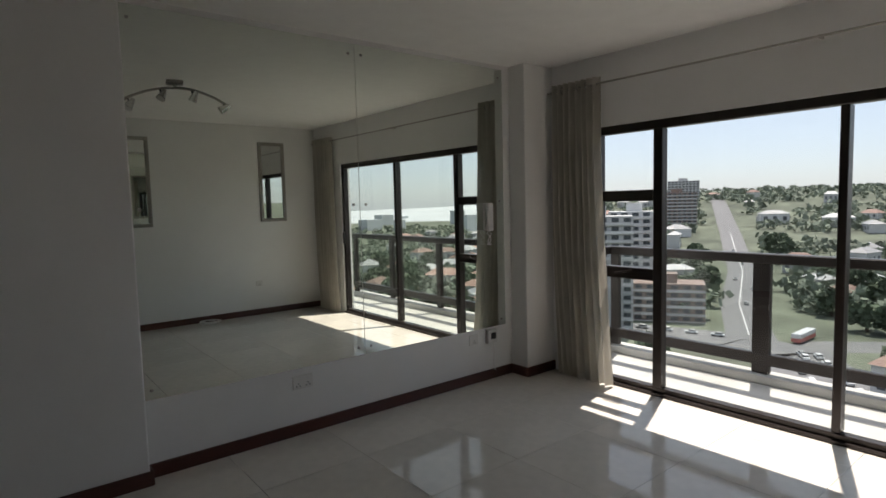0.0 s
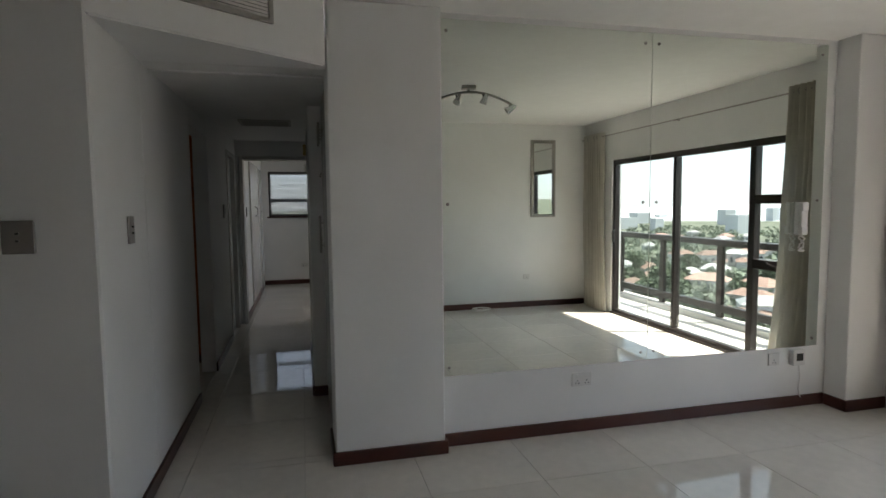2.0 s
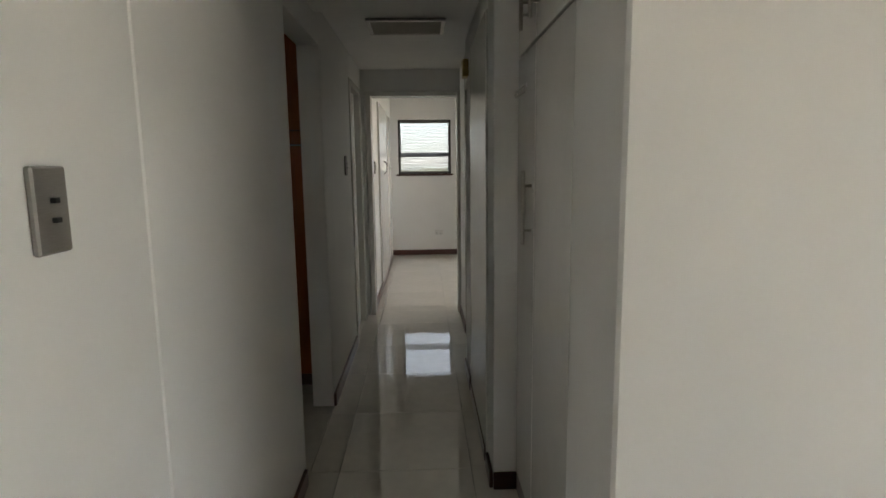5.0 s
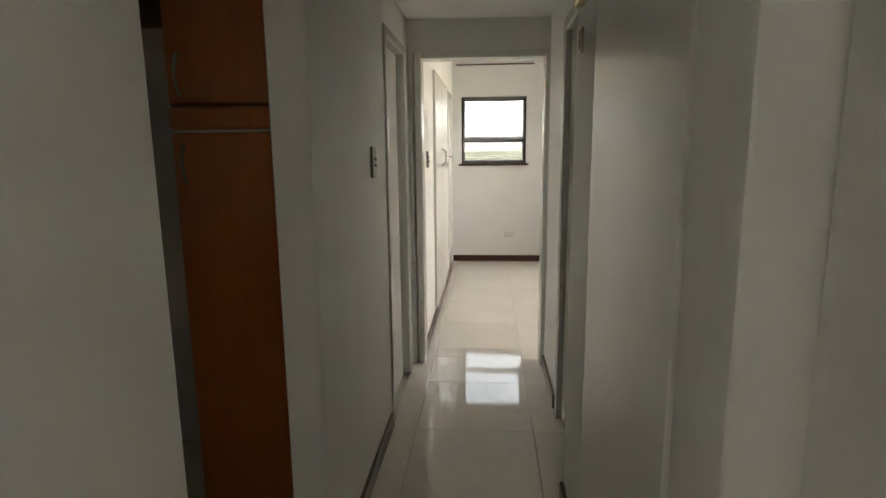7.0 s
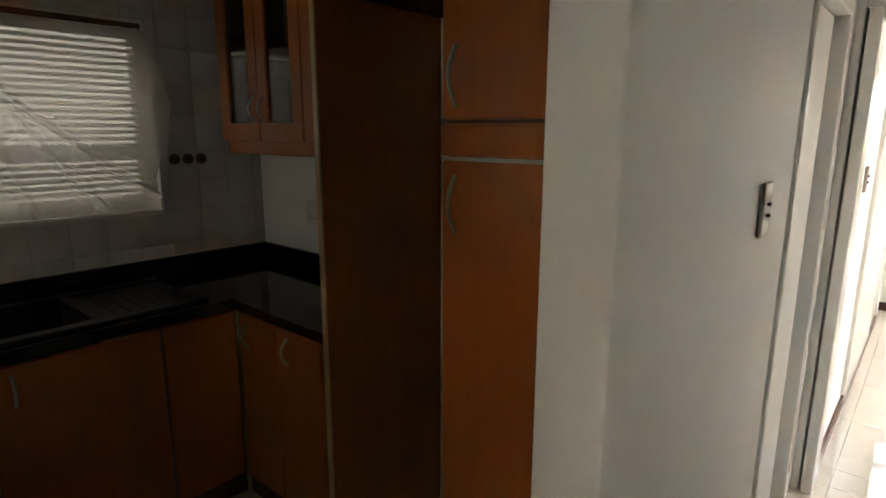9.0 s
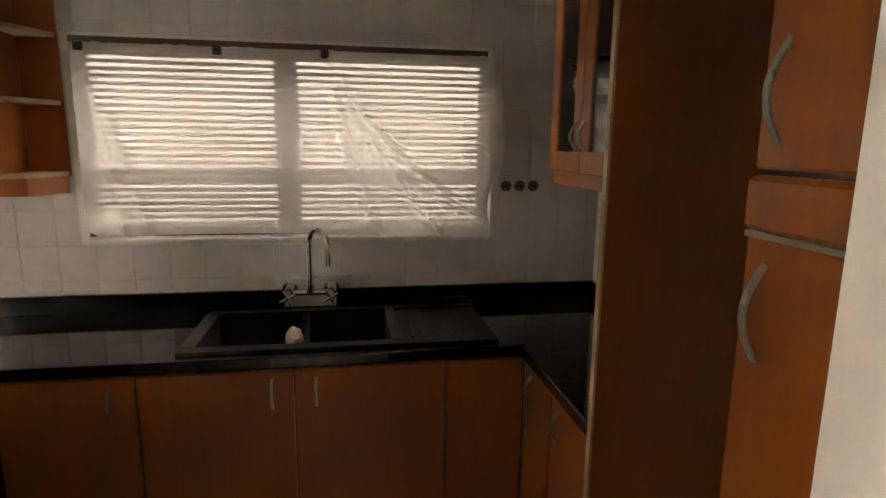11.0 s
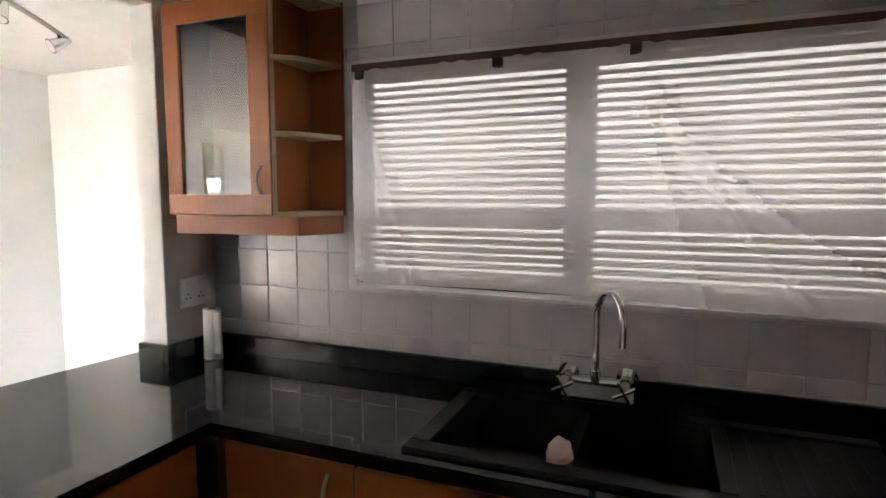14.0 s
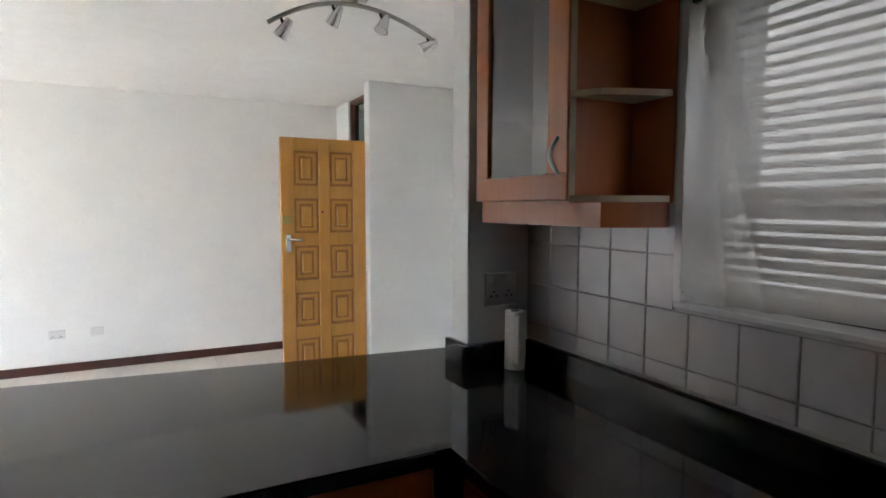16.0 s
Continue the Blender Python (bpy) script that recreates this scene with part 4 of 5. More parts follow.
base_unit("drawer_cabinet", -1.76, 3.70, -1.16, 4.24, "y", [(-1.76, -1.16, a, b, "drawer") for a, b in dz], "cherry wood cabinet with three drawers under the peninsula")
base_unit("base_cabinet", -1.155, 3.70, -0.46, 4.24, "y", [(-1.155, -0.80, 0.10, ZT, "hi"), (-0.80, -0.46, 0.10, ZT, "lo")], "cherry wood base cabinet under the peninsula")

# worktop with the sink cut out
wtop = thing("worktop", (-1.8, 5.0, 0.86), "polished black granite worktop running round three sides", "worktop")


def bar_edge(x):
    return 3.42 - 0.115 * (x + 2.17)


part("slab", grid_solid((-2.41, -2.33, -1.845, -1.785, -1.162, -0.45), (3.34, 4.285, 4.88, 6.02, 6.09, KN - 0.002), ("11111", "11100", "10100", "11100", "11110"), 0.862, 0.90, (3.34, bar_edge)), GRANITE, wtop)
part("upstand", boxes(((-2.418, 3.73, 0.902), (-2.395, KN - 0.002, 0.980)), bevel=0.003), GRANITE, wtop)
part("upstand", boxes(((-2.395, KN - 0.024, 0.902), (-1.162, KN - 0.002, 0.980)), bevel=0.003), GRANITE, wtop)
part("upstand", boxes(((-2.393, 3.703, 0.902), (-2.145, 3.725, 0.980)), bevel=0.003), GRANITE, wtop)
part("upstand", boxes(((-2.165, 3.57, 0.902), (-2.143, 3.703, 0.980)), bevel=0.003), GRANITE, wtop)

sink = thing("sink", (-2.08, 5.4, 0.9), "black composite double-bowl sink with a drainer", "sink")
zb = 0.73
for y0, y1 in ((4.93, 5.27), (5.30, 5.62)):
    part("bowl", tray(-2.30, y0 - 0.01, -1.88, y1 + 0.01, zb, 0.9, 0.01), SINKM, sink, smooth=False)
bm = boxes(((-2.335, 4.875, 0.898), (-2.29, 6.02, 0.912)), ((-1.89, 4.875, 0.898), (-1.835, 6.02, 0.912)), ((-2.29, 4.875, 0.898), (-1.89, 4.93, 0.912)), ((-2.29, 5.27, 0.898), (-1.89, 5.30, 0.908)), ((-2.29, 5.62, 0.898), (-1.89, 5.66, 0.912)), bevel=0.003)
part("rim", bm, SINKM, sink)
part("drainer", boxes(((-2.29, 5.66, 0.895), (-1.89, 6.02, 0.903)), bevel=0.002), SINKM, sink)
for k in range(6):
    part("drainer_rib", boxes(((-2.26, 5.70 + k * 0.05, 0.903), (-1.92, 5.712 + k * 0.05, 0.907)), bevel=0.0015), SINKM, sink)
for y in (5.10, 5.46):
    part("waste", cyl(bmesh.new(), (-2.09, y, zb + 0.01), (-2.09, y, zb + 0.016), 0.035), CHROME, sink)

tap = thing("mixer_tap", (-2.40, 5.30, 1.0), "chrome wall mixer tap with a swan neck and cross handles", "tap")
part("wall_plate", boxes(((-2.418, 5.178, 0.982), (-2.39, 5.478, 1.035)), bevel=0.003), WTILE, tap)
part("wall_plate", boxes(((-2.394, 5.185, 0.905), (-2.389, 5.41, 0.980)), bevel=0.002), WTILE, tap)
for y in (5.21, 5.39):
    bm = cyl(bmesh.new(), (-2.39, y, 0.985), (-2.31, y, 0.985), 0.022)
    cyl(bm, (-2.395, y, 0.985), (-2.385, y, 0.985), 0.034)
    part("valve_body", bm, CHROME, tap, smooth=True)
    bm = cyl(bmesh.new(), (-2.31, y, 0.985), (-2.265, y, 0.975), 0.016, 0.012)
    for a in (0.5, 2.07):
        dv = Vector((0, math.cos(a), math.sin(a))) * 0.035
        c = Vector((-2.268, y, 0.976))
        cyl(bm, c - dv, c + dv, 0.007)
    part("cross_handle", bm, CHROME, tap, smooth=True)
part("bridge", cyl(bmesh.new(), (-2.325, 5.21, 0.985), (-2.325, 5.39, 0.985), 0.013), CHROME, tap, smooth=True)
pts = [(-2.325, 5.30, 0.985 + k * 0.02) for k in range(11)]
for k in range(1, 15):
    a = math.pi * k / 14
    pts.append((-2.325 + 0.045 * (1 - math.cos(a)), 5.30 + 0.042 * (1 - math.cos(a)), 1.185 + 0.085 * math.sin(a)))
pts.append((-2.235, 5.384, 1.12))
part("swan_neck", tube(bmesh.new(), pts, 0.0115, 12), CHROME, tap, smooth=True)
part("neck_collar", cyl(bmesh.new(), (-2.325, 5.30, 0.98), (-2.325, 5.30, 1.02), 0.018), CHROME, tap, smooth=True)

# things on the worktop
roll = thing("paper_roll", (-2.30, 3.82, 0.9), "half-used white paper towel roll on the worktop", "paper roll")
bm = cyl(bmesh.new(), (-2.30, 3.80, 0.902), (-2.30, 3.80, 1.105), 0.036, 0.034, 24)
part("paper", bm, PAPER, roll, smooth=True)
part("loose_sheet", boxes(((-2.285, 3.83, 0.93), (-2.272, 3.862, 1.10)), bevel=0.004), PAPER, roll)
part("core", cyl(bmesh.new(), (-2.30, 3.80, 1.104), (-2.30, 3.80, 1.107), 0.016), DARKW, roll)
clo = thing("sink_cloth", (-1.92, 5.25, 0.9), "pale pinkish cloth hanging over the sink rim", "cloth")
bm = bmesh.new()
bmesh.ops.create_icosphere(bm, subdivisions=3, radius=1.0)
for v in bm.verts:
    f = 1 + 0.2 * noise.noise(v.co * 2.3)
    v.co = Vector((-1.93 + 0.045 * v.co.x * f, 5.265 + 0.032 * v.co.y * f, 0.915 + 0.042 * v.co.z * f))
part("folded_cloth", bm, PINK, clo, smooth=True)

# wall cabinets
lc = thing("wall_cabinet", (-2.28, 4.0, 1.45), "cherry wood wall cabinet with a glazed door beside open end shelves", "cabinet")
FX = -2.188
ztop = 2.26
for a, b in (((KX + 0.002, 3.72, 1.48), (FX - 0.02, 3.738, ztop)), ((KX + 0.002, 4.19, 1.48), (FX - 0.02, 4.208, ztop)), ((KX + 0.002, 3.738, 1.48), (FX - 0.02, 4.19, 1.498)), ((KX + 0.002, 3.738, ztop - 0.018), (FX - 0.02, 4.19, ztop)), ((KX + 0.002, 3.738, 1.498), (KX + 0.012, 4.19, ztop - 0.018))):
    part("carcass_board", boxes((a, b)), DARKW if a[2] > 1.8 else WOOD, lc)
dr = None
for n, (a, b) in enumerate((((3.722, 1.485), (4.205, 1.56)), ((3.722, ztop - 0.08), (4.205, ztop)), ((3.722, 1.56), (3.797, ztop - 0.08)), ((4.115, 1.56), (4.205, ztop - 0.08)))):
    q = part("door_rail", boxes(((FX - 0.018, a[0], a[1]), (FX + 0.004, b[0], b[1])), bevel=0.003), WOOD, lc)
    dr = q
bow(dr, (FX + 0.004, 4.165, 1.61), (0, 0, 1), (1, 0, 0), 0.10)
part("door_glass", boxes(((FX - 0.010, 3.795, 1.558), (FX - 0.006, 4.117, ztop - 0.078))), CABGLASS, lc)


def end_shelf(z, th, mat, name, shape=None):
    bm = bmesh.new()
    prof = shape or [(KX + 0.004, 4.212), (FX - 0.002, 4.212), (FX - 0.045, 4.278), (FX - 0.09, 4.30), (KX + 0.004, 4.35)]
    lo = [bm.verts.new((x, y, z)) for x, y in prof]
    hi = [bm.verts.new((x, y, z + th)) for x, y in prof]
    bm.faces.new(lo)
    bm.faces.new(hi)
    for k in range(5):
        bm.faces.new((lo[k], lo[(k + 1) % 5], hi[(k + 1) % 5], hi[k]))
    bmesh.ops.recalc_face_normals(bm, faces=bm.faces)
    part(name, bm, mat, lc)


end_shelf(1.413, 0.067, WOOD, "light_pelmet", [(KX + 0.004, 3.74), (FX - 0.012, 3.74), (FX - 0.05, 4.281), (FX - 0.10, 4.305), (KX + 0.004, 4.35)])
for z in (1.482, 1.762, 2.02, 2.243):
    end_shelf(z, 0.017, LIGHTW, "end_shelf")
part("shelf_back", boxes(((KX + 0.001, 4.21, 1.48), (KX + 0.004, 4.36, ztop))), WOOD, lc)
part("edge_strip", boxes(((FX - 0.02, 4.2085, 1.48), (FX + 0.0, 4.2105, ztop))), LIGHTW, lc)

rc = thing("wall_cabinet", (-1.7, 6.5, 1.5), "cherry wood wall cabinet with glazed doors", "cabinet")
RX = (-2.14, -1.832, -1.526, -1.222)
for a, b in (((-2.14, 6.32, 1.53), (-2.122, KN - 0.002, 2.35)), ((-1.24, 6.32, 1.53), (-1.222, KN - 0.002, 2.35)), ((-2.122, 6.32, 1.53), (-1.24, KN - 0.002, 1.548)), ((-2.122, 6.32, 2.332), (-1.24, KN - 0.002, 2.35)), ((-2.122, KN - 0.012, 1.548), (-1.24, KN - 0.002, 2.332)), ((-2.122, 6.36, 1.9), (-1.24, KN - 0.012, 1.915))):
    part("carcass_board", boxes((a, b)), DARKW, rc)
for k in range(3):
    x0, x1 = RX[k] + 0.002, RX[k + 1] - 0.002
    hx = x0 + 0.035 if k == 1 else x1 - 0.035
    for a, b in (((x0, 1.53), (x1, 1.605)), ((x0, 2.275), (x1, 2.35)), ((x0, 1.605), (x0 + 0.07, 2.275)), ((x1 - 0.07, 1.605), (x1, 2.275))):
        q = part("door_rail", boxes(((a[0], 6.298, a[1]), (b[0], 6.318, b[1])), bevel=0.003), WOOD, rc)
    bow(q, (hx, 6.298, 1.66), (0, 0, 1), (0, -1, 0), 0.10)
    part("door_glass", boxes(((x0 + 0.068, 6.306, 1.603), (x1 - 0.068, 6.310, 2.277))), CABGLASS, rc)
part("light_pelmet", boxes(((-2.12, 6.31, 1.475), (-1.222, 6.40, 1.53)), bevel=0.004), WOOD, rc)

# fridge gap panel and pantry
fpn = thing("fridge_side_board", (-1.21, 6.35, 0), "tall brown side panel of the empty fridge gap", "panel")
part("panel_board", boxes(((-1.158, 6.083, 0.0), (-1.138, KN - 0.002, CH - 0.02))), WOOD, fpn)
part("pale_edge", boxes(((-1.158, 6.076, 0.0), (-1.138, 6.083, CH - 0.02))), LIGHTW, fpn)
fb = thing("fridge_gap_bridge", (-0.9, 6.5, 2.0), "dark cupboard bridging the top of the fridge gap", "cabinet")
part("bridge_body", boxes(((-1.136, 6.12, 1.98), (-0.602, KN - 0.002, 2.38))), DARKW, fb)
part("bottom_lip", boxes(((-1.136, 6.10, 1.965), (-0.602, 6.12, 2.0)), bevel=0.006), LIGHTW, fb)
pn = thing("pantry_cupboard", (-0.36, 6.35, 0), "tall cherry wood pantry cupboard with two doors", "cupboard")
part("body", boxes(((-0.60, 6.06, 0.0), (-0.125, KN - 0.002, 2.38))), DARKW, pn)
for z0, z1, hz in ((0.08, 1.505, 1.40), (1.60, 2.37, 1.70)):
    d = part("pantry_door", boxes(((-0.598, 6.04, z0), (-0.125, 6.06, z1)), bevel=0.004), WOOD, pn)
    bow(d, (-0.555, 6.04, hz), (0, 0, 1), (0, -1, 0), 0.14)
part("mid_rail", boxes(((-0.598, 6.028, 1.515), (-0.125, 6.06, 1.592)), bevel=0.008), WOOD, pn)
part("mid_strip", boxes(((-0.598, 6.036, 1.505), (-0.125, 6.06, 1.513))), STEEL, pn)

# kitchen window, blind, cloth
window_frame("window_4", "y", KX - 0.115, 4.37, 6.12, 1.215, 2.03, 1.48, "dark aluminium kitchen window behind a blind and cloth")
structure("trim_kitchen_mullion", boxes(((KX - 0.132, 5.16, 1.255), (KX - 0.09, 5.26, 1.99))), BRONZE, "dark upright mullion of the kitchen window")
venetian("kitchen_blind", "y", KX - 0.06, 4.375, 6.115, 1.24, 2.02, 25, BLIND, 0.75, "white venetian blind with half-closed slats", 0.027)
structure("trim_kitchen_reveal", boxes(((KX - 0.005, 4.37, 1.20), (KX + 0.004, 6.12, 1.215)), ((KX - 0.004, 4.37, 1.215), (KX + 0.006, 4.40, 2.045)), ((KX - 0.004, 6.09, 1.215), (KX + 0.006, 6.105, 2.045)), ((KX - 0.004, 4.385, 2.03), (KX + 0.006, 6.105, 2.045)), bevel=0.002), WHITEP, "white trim round the kitchen window")

cl = thing("window_cloth", (KX + 0.02, 5.25, 1.22), "thin white cloth pegged across the kitchen window", "curtain")
bm = bmesh.new()
nu, nv = 150, 90
grid = []
for j in range(nv + 1):
    v = j / nv
    row = []
    for i in range(nu + 1):
        u = i / nu
        y = 4.40 + u * 1.70
        z = 2.0 - v * 0.775
        d = 0.014
        # scalloped upper hem
        if j == 0:
            z += 0.010 * abs(math.sin(u * math.pi * 26))
        # long slanting folds
        for yc, sl, pw, wd, am in ((5.39, 0.22, 1.3, 0.024, 0.036), (5.41, 0.80, 1.7, 0.026, 0.030), (5.43, 0.46, 1.5, 0.020, 0.020), (4.45, 0.20, 1.0, 0.022, 0.024), (4.46, 0.09, 1.0, 0.016, 0.018), (5.97, 0.10, 1.0, 0.02, 0.012)):
            q = (y - yc - sl * v ** pw) / wd
            d += am * math.exp(-q * q) * min(1.0, v * 5 + 0.15) * (1 - 0.3 * v)
        d += 0.006 * noise.noise((u * 9, v * 5, 0.2)) + 0.0015 * noise.noise((u * 30, v * 14, 4.2))
        if u > 0.93:
            e = (u - 0.93) / 0.07
            y += e * 0.07 * math.sin(min(1, v * 1.25) * math.pi) + 0.02 * e * noise.noise((v * 9, 0, 0))
            d += 0.045 * e * math.sin(min(1, v * 1.2) * math.pi) + 0.012 * e * math.sin(v * 14)
        z += 0.012 * v * math.sin(u * 5.0) - 0.02 * v * (u > 0.9) * 0
        if u < 0.03:
            z += 0.03 * v * (0.03 - u) / 0.03
        row.append(bm.verts.new((KX + d, y, z)))
    grid.append(row)
for j in range(nv):
    for i in range(nu):
        bm.faces.new((grid[j][i], grid[j][i + 1], grid[j + 1][i + 1], grid[j + 1][i]))
part("sheet", bm, SHEER, cl, smooth=True)
for y in (4.44, 4.957, 5.386):
    part("peg_clip", boxes(((KX + 0.006, y - 0.017, 1.972), (KX + 0.034, y + 0.017, 2.006)), bevel=0.003), BLACKP, cl)
part("cloth_rail", boxes(((KX + 0.004, 4.40, 2.006), (KX + 0.014, 6.09, 2.03))), DARKW, cl)

# Added tall wall: blocks the sky so less light enters here.
structure("wall_neighbour", boxes(((-8.4, -10, -46), (-8.0, 16, 32.0))), BLOCKER, "added near-black wall that dims the light at the kitchen window")

# Added dark panel: hides the bright outer wall seen between the slats.
structure("wall_outer_face", boxes(((-3.74, 3.704, -0.1), (KX - 0.145, 3.724, CH + 0.15))), BLOCKER, "added dark panel over the sunlit wall beside the kitchen window")

# three round wall plugs
for k in range(3):
    y = 6.192 + k * 0.065
    h = thing("round_wall_fitting", (KX, y, 1.44), "small dark round fitting on the tiles", "wall fitting", group="row of three round fittings")
    part("rim", cyl(bmesh.new(), (KX - 0.002, y, 1.44), (KX + 0.012, y, 1.44), 0.026, 0.024, 20), DARKW, h, smooth=True)
    part("knob", cyl(bmesh.new(), (KX + 0.012, y, 1.44), (KX + 0.022, y, 1.44), 0.014, 0.012, 16), BLACKP, h, smooth=True)
plate("wall_socket", "white socket plate on the tiled end wall", "socket", (-1.95, KN - 0.004, 1.18), 0.12, 0.12, (0, -1))

# ---- the city below ----
GZ = -46.0


def smooth(v):
    v = max(0.0, min(1.0, v))
    return v * v * (3 - 2 * v)


def rise(x, y):
    """Height of the land over the valley floor: a hillside climbs away beyond the junction."""
    r, a = math.hypot(x, y), math.degrees(math.atan2(y, x))
    k = smooth((a + 12) / 22) * smooth((95 - a) / 25)
    return k * (54 + 7 * noise.noise((x * 0.004, y * 0.004, 5.0))) * smooth((r - 215) / 760)


def ground_mesh():
    bm = bmesh.new()
    radii = [5.0] + [40.0 * 1.085 ** k for k in range(60)]
    seg = 180
    rings = []
    for r in radii:
        ring = []
        for k in range(seg):
            a = 2 * math.pi * k / seg
            x, y = r * math.cos(a), r * math.sin(a)
            ring.append(bm.verts.new((x, y, GZ + rise(x, y))))
        rings.append(ring)
    bm.faces.new(rings[0])
    for p, q in zip(rings, rings[1:]):
        for k in range(seg):
            bm.faces.new((p[k], q[k], q[(k + 1) % seg], p[(k + 1) % seg]))
    bmesh.ops.recalc_face_normals(bm, faces=bm.faces)
    if bm.faces[-1].normal.z < 0:
        bmesh.ops.reverse_faces(bm, faces=bm.faces)
    return bm


structure("ground", ground_mesh(), GRASS, "wide green ground below the balcony with a hillside beyond")
rng = random.Random(7)


def road(name, pts, w, z, label):
    bm = bmesh.new()
    prev = None
    pts = [Vector(a).lerp(Vector(b), k / 10) for a, b in zip(pts, pts[1:]) for k in range(10)] + [Vector(pts[-1])]
    for i, p in enumerate(pts):
        a, b = Vector(pts[max(i - 1, 0)]), Vector(pts[min(i + 1, len(pts) - 1)])
        d = (b - a).normalized()
        s = Vector((-d.y, d.x)) * w / 2
        h = GZ + z + rise(p.x, p.y) * 1.012
        cur = [bm.verts.new((p.x + s.x, p.y + s.y, h)), bm.verts.new((p.x - s.x, p.y - s.y, h))]
        if prev:
            bm.faces.new((prev[0], prev[1], cur[1], cur[0]))
        prev = cur
    bmesh.ops.recalc_face_normals(bm, faces=bm.faces)
    return structure(name, bm, ASPHALT if z < 0.3 else LINEP, label)


road("road_main", [(191, 78), (250, 108), (330, 141), (457, 205), (640, 300), (760, 362)], 15, 0.06, "grey asphalt avenue climbing away from the junction")
road("road_line", [(200, 83), (250, 108), (330, 141), (457, 205)], 0.5, 0.32, "white centre line on the avenue")
road("road_cross", [(150, 250), (168, 170), (178, 120), (188, 85), (185, 65), (159, 48), (125, 33), (95, 15)], 24, 0.10, "broad asphalt road across the junction")
road("road_ramp", [(196, 66), (215, 45), (235, 5), (240, -60), (235, -200)], 14, 0.08, "curving asphalt slip road")


def car(x, y, yaw, mat, label):
    gz = GZ + 0.1 + rise(x, y)
    t = thing("car", (x, y, gz), label, "car", group="cars on the junction")
    m = Matrix.Translation((x, y, gz)) @ Matrix.Rotation(radians(yaw), 4, "Z")
    bm = bmesh.new()
    box(bm, (-2.1, -0.85, 0.35), (2.1, 0.85, 0.95), 0.18, 2)
    bm.transform(m)
    body = part("body", bm, mat, t, smooth=True)
    bm = bmesh.new()
    box(bm, (-1.5, -0.75, 0.9), (0.9, 0.75, 1.45), 0.22, 2)
    bm.transform(m)
    part("cabin", bm, DARKGLASS, t, smooth=True)
    bm = bmesh.new()
    box(bm, (-1.2, -0.65, 1.42), (0.6, 0.65, 1.48), 0.02)
    bm.transform(m)
    part("roof", bm, mat, t)
    for wx in (-1.3, 1.3):
        for wy in (-0.8, 0.8):
            bm = cyl(bmesh.new(), (wx, wy - 0.1, 0.33), (wx, wy + 0.1, 0.33), 0.33, n=10)
            bm.transform(m)
            part("wheel", bm, TYRE, t)


lanes = random.Random(3)
for k in range(18):
    f = 0.05 + 0.9 * lanes.random()
    side = lanes.choice((-6.5, -2.5, 2.0))
    car(150 + 38 * f - side * 0.55, 43 + 24 * f + side * 0.8, 32, CARW, "small pale car queueing at the junction")
for k in range(12):
    f = lanes.random()
    car(188 - 12 * f + lanes.choice((-5, 4)), 88 + 45 * f, 105, CARW, "small pale car on the cross road")
for x, y in ((228, 88), (252, 106), (285, 117), (305, 134), (350, 150), (390, 173)):
    car(x, y, 27, CARW, "small pale car on the climbing avenue")
bus = thing("bus", (205, 68, GZ), "red and white bus at the junction", "bus")
part("lower_body", boxes(((198, 66.7, GZ + 0.5), (211, 69.5, GZ + 1.8)), bevel=0.15), CARR, bus)
part("upper_body", boxes(((198, 66.7, GZ + 1.8), (211, 69.5, GZ + 3.3)), bevel=0.15), CARW, bus)


def house(x, y, w, d, h, yaw, roof, label):
    gz = GZ + rise(x, y) - 0.6
    t = thing("house", (x, y, gz), label, "house")
    m = Matrix.Translation((x, y, gz)) @ Matrix.Rotation(radians(yaw), 4, "Z")
    bm = boxes(((-w / 2, -d / 2, 0), (w / 2, d / 2, h)))
    bm.transform(m)
    wall = part("wall", bm, WHITEB, t)
    bm = bmesh.new()
    e = 0.6
    v = [bm.verts.new(p) for p in ((-w / 2 - e, -d / 2 - e, h), (w / 2 + e, -d / 2 - e, h), (w / 2 + e, d / 2 + e, h), (-w / 2 - e, d / 2 + e, h), (-w / 4, 0, h + d * 0.28), (w / 4, 0, h + d * 0.28))]
    for f in ((0, 1, 5, 4), (1, 2, 5), (2, 3, 4, 5), (3, 0, 4), (3, 2, 1, 0)):
        bm.faces.new([v[k] for k in f])
    bm.transform(m)
    part("roof", bm, roof, t)
    bm = bmesh.new()
    for k in range(3):
        for s in (-1, 1):
            box(bm, (-w / 2 + w * (k + 0.3) / 3, s * d / 2 - 0.05, h * 0.35), (-w / 2 + w * (k + 0.7) / 3, s * d / 2 + 0.05, h * 0.75))
    bm.transform(m)
    part("windows", bm, DARKGLASS, t)


def on_road(x, y):
    for (a, b), (c, d), w in (((191, 73), (325, 140), 16), ((325, 140), (640, 300), 18), ((188, 85), (150, 250), 22), ((188, 85), (95, 15), 24), ((196, 66), (240, -60), 16), ((240, -60), (235, -200), 16)):
        p, q, r = Vector((a, b)), Vector((c, d)), Vector((x, y))
        t = max(0, min(1, (r - p).dot(q - p) / (q - p).length_squared))
        if (p + (q - p) * t - r).length < w:
            return True
    return False


for _ in range(270):
    r = rng.uniform(150, 800)
    a = radians(rng.uniform(-72, 62))
    x, y = r * math.cos(a), r * math.sin(a)
    if on_road(x, y) or (math.degrees(a) > 24 and r < 300):
        continue
    rf = ROOF if rng.random() < 0.55 else GREYROOF
    house(x, y, rng.uniform(10, 22), rng.uniform(8, 13), rng.uniform(4, 10), rng.uniform(0, 180), rf, "pale house with a terracotta hipped roof" if rf == ROOF else "pale house with a grey hipped roof")


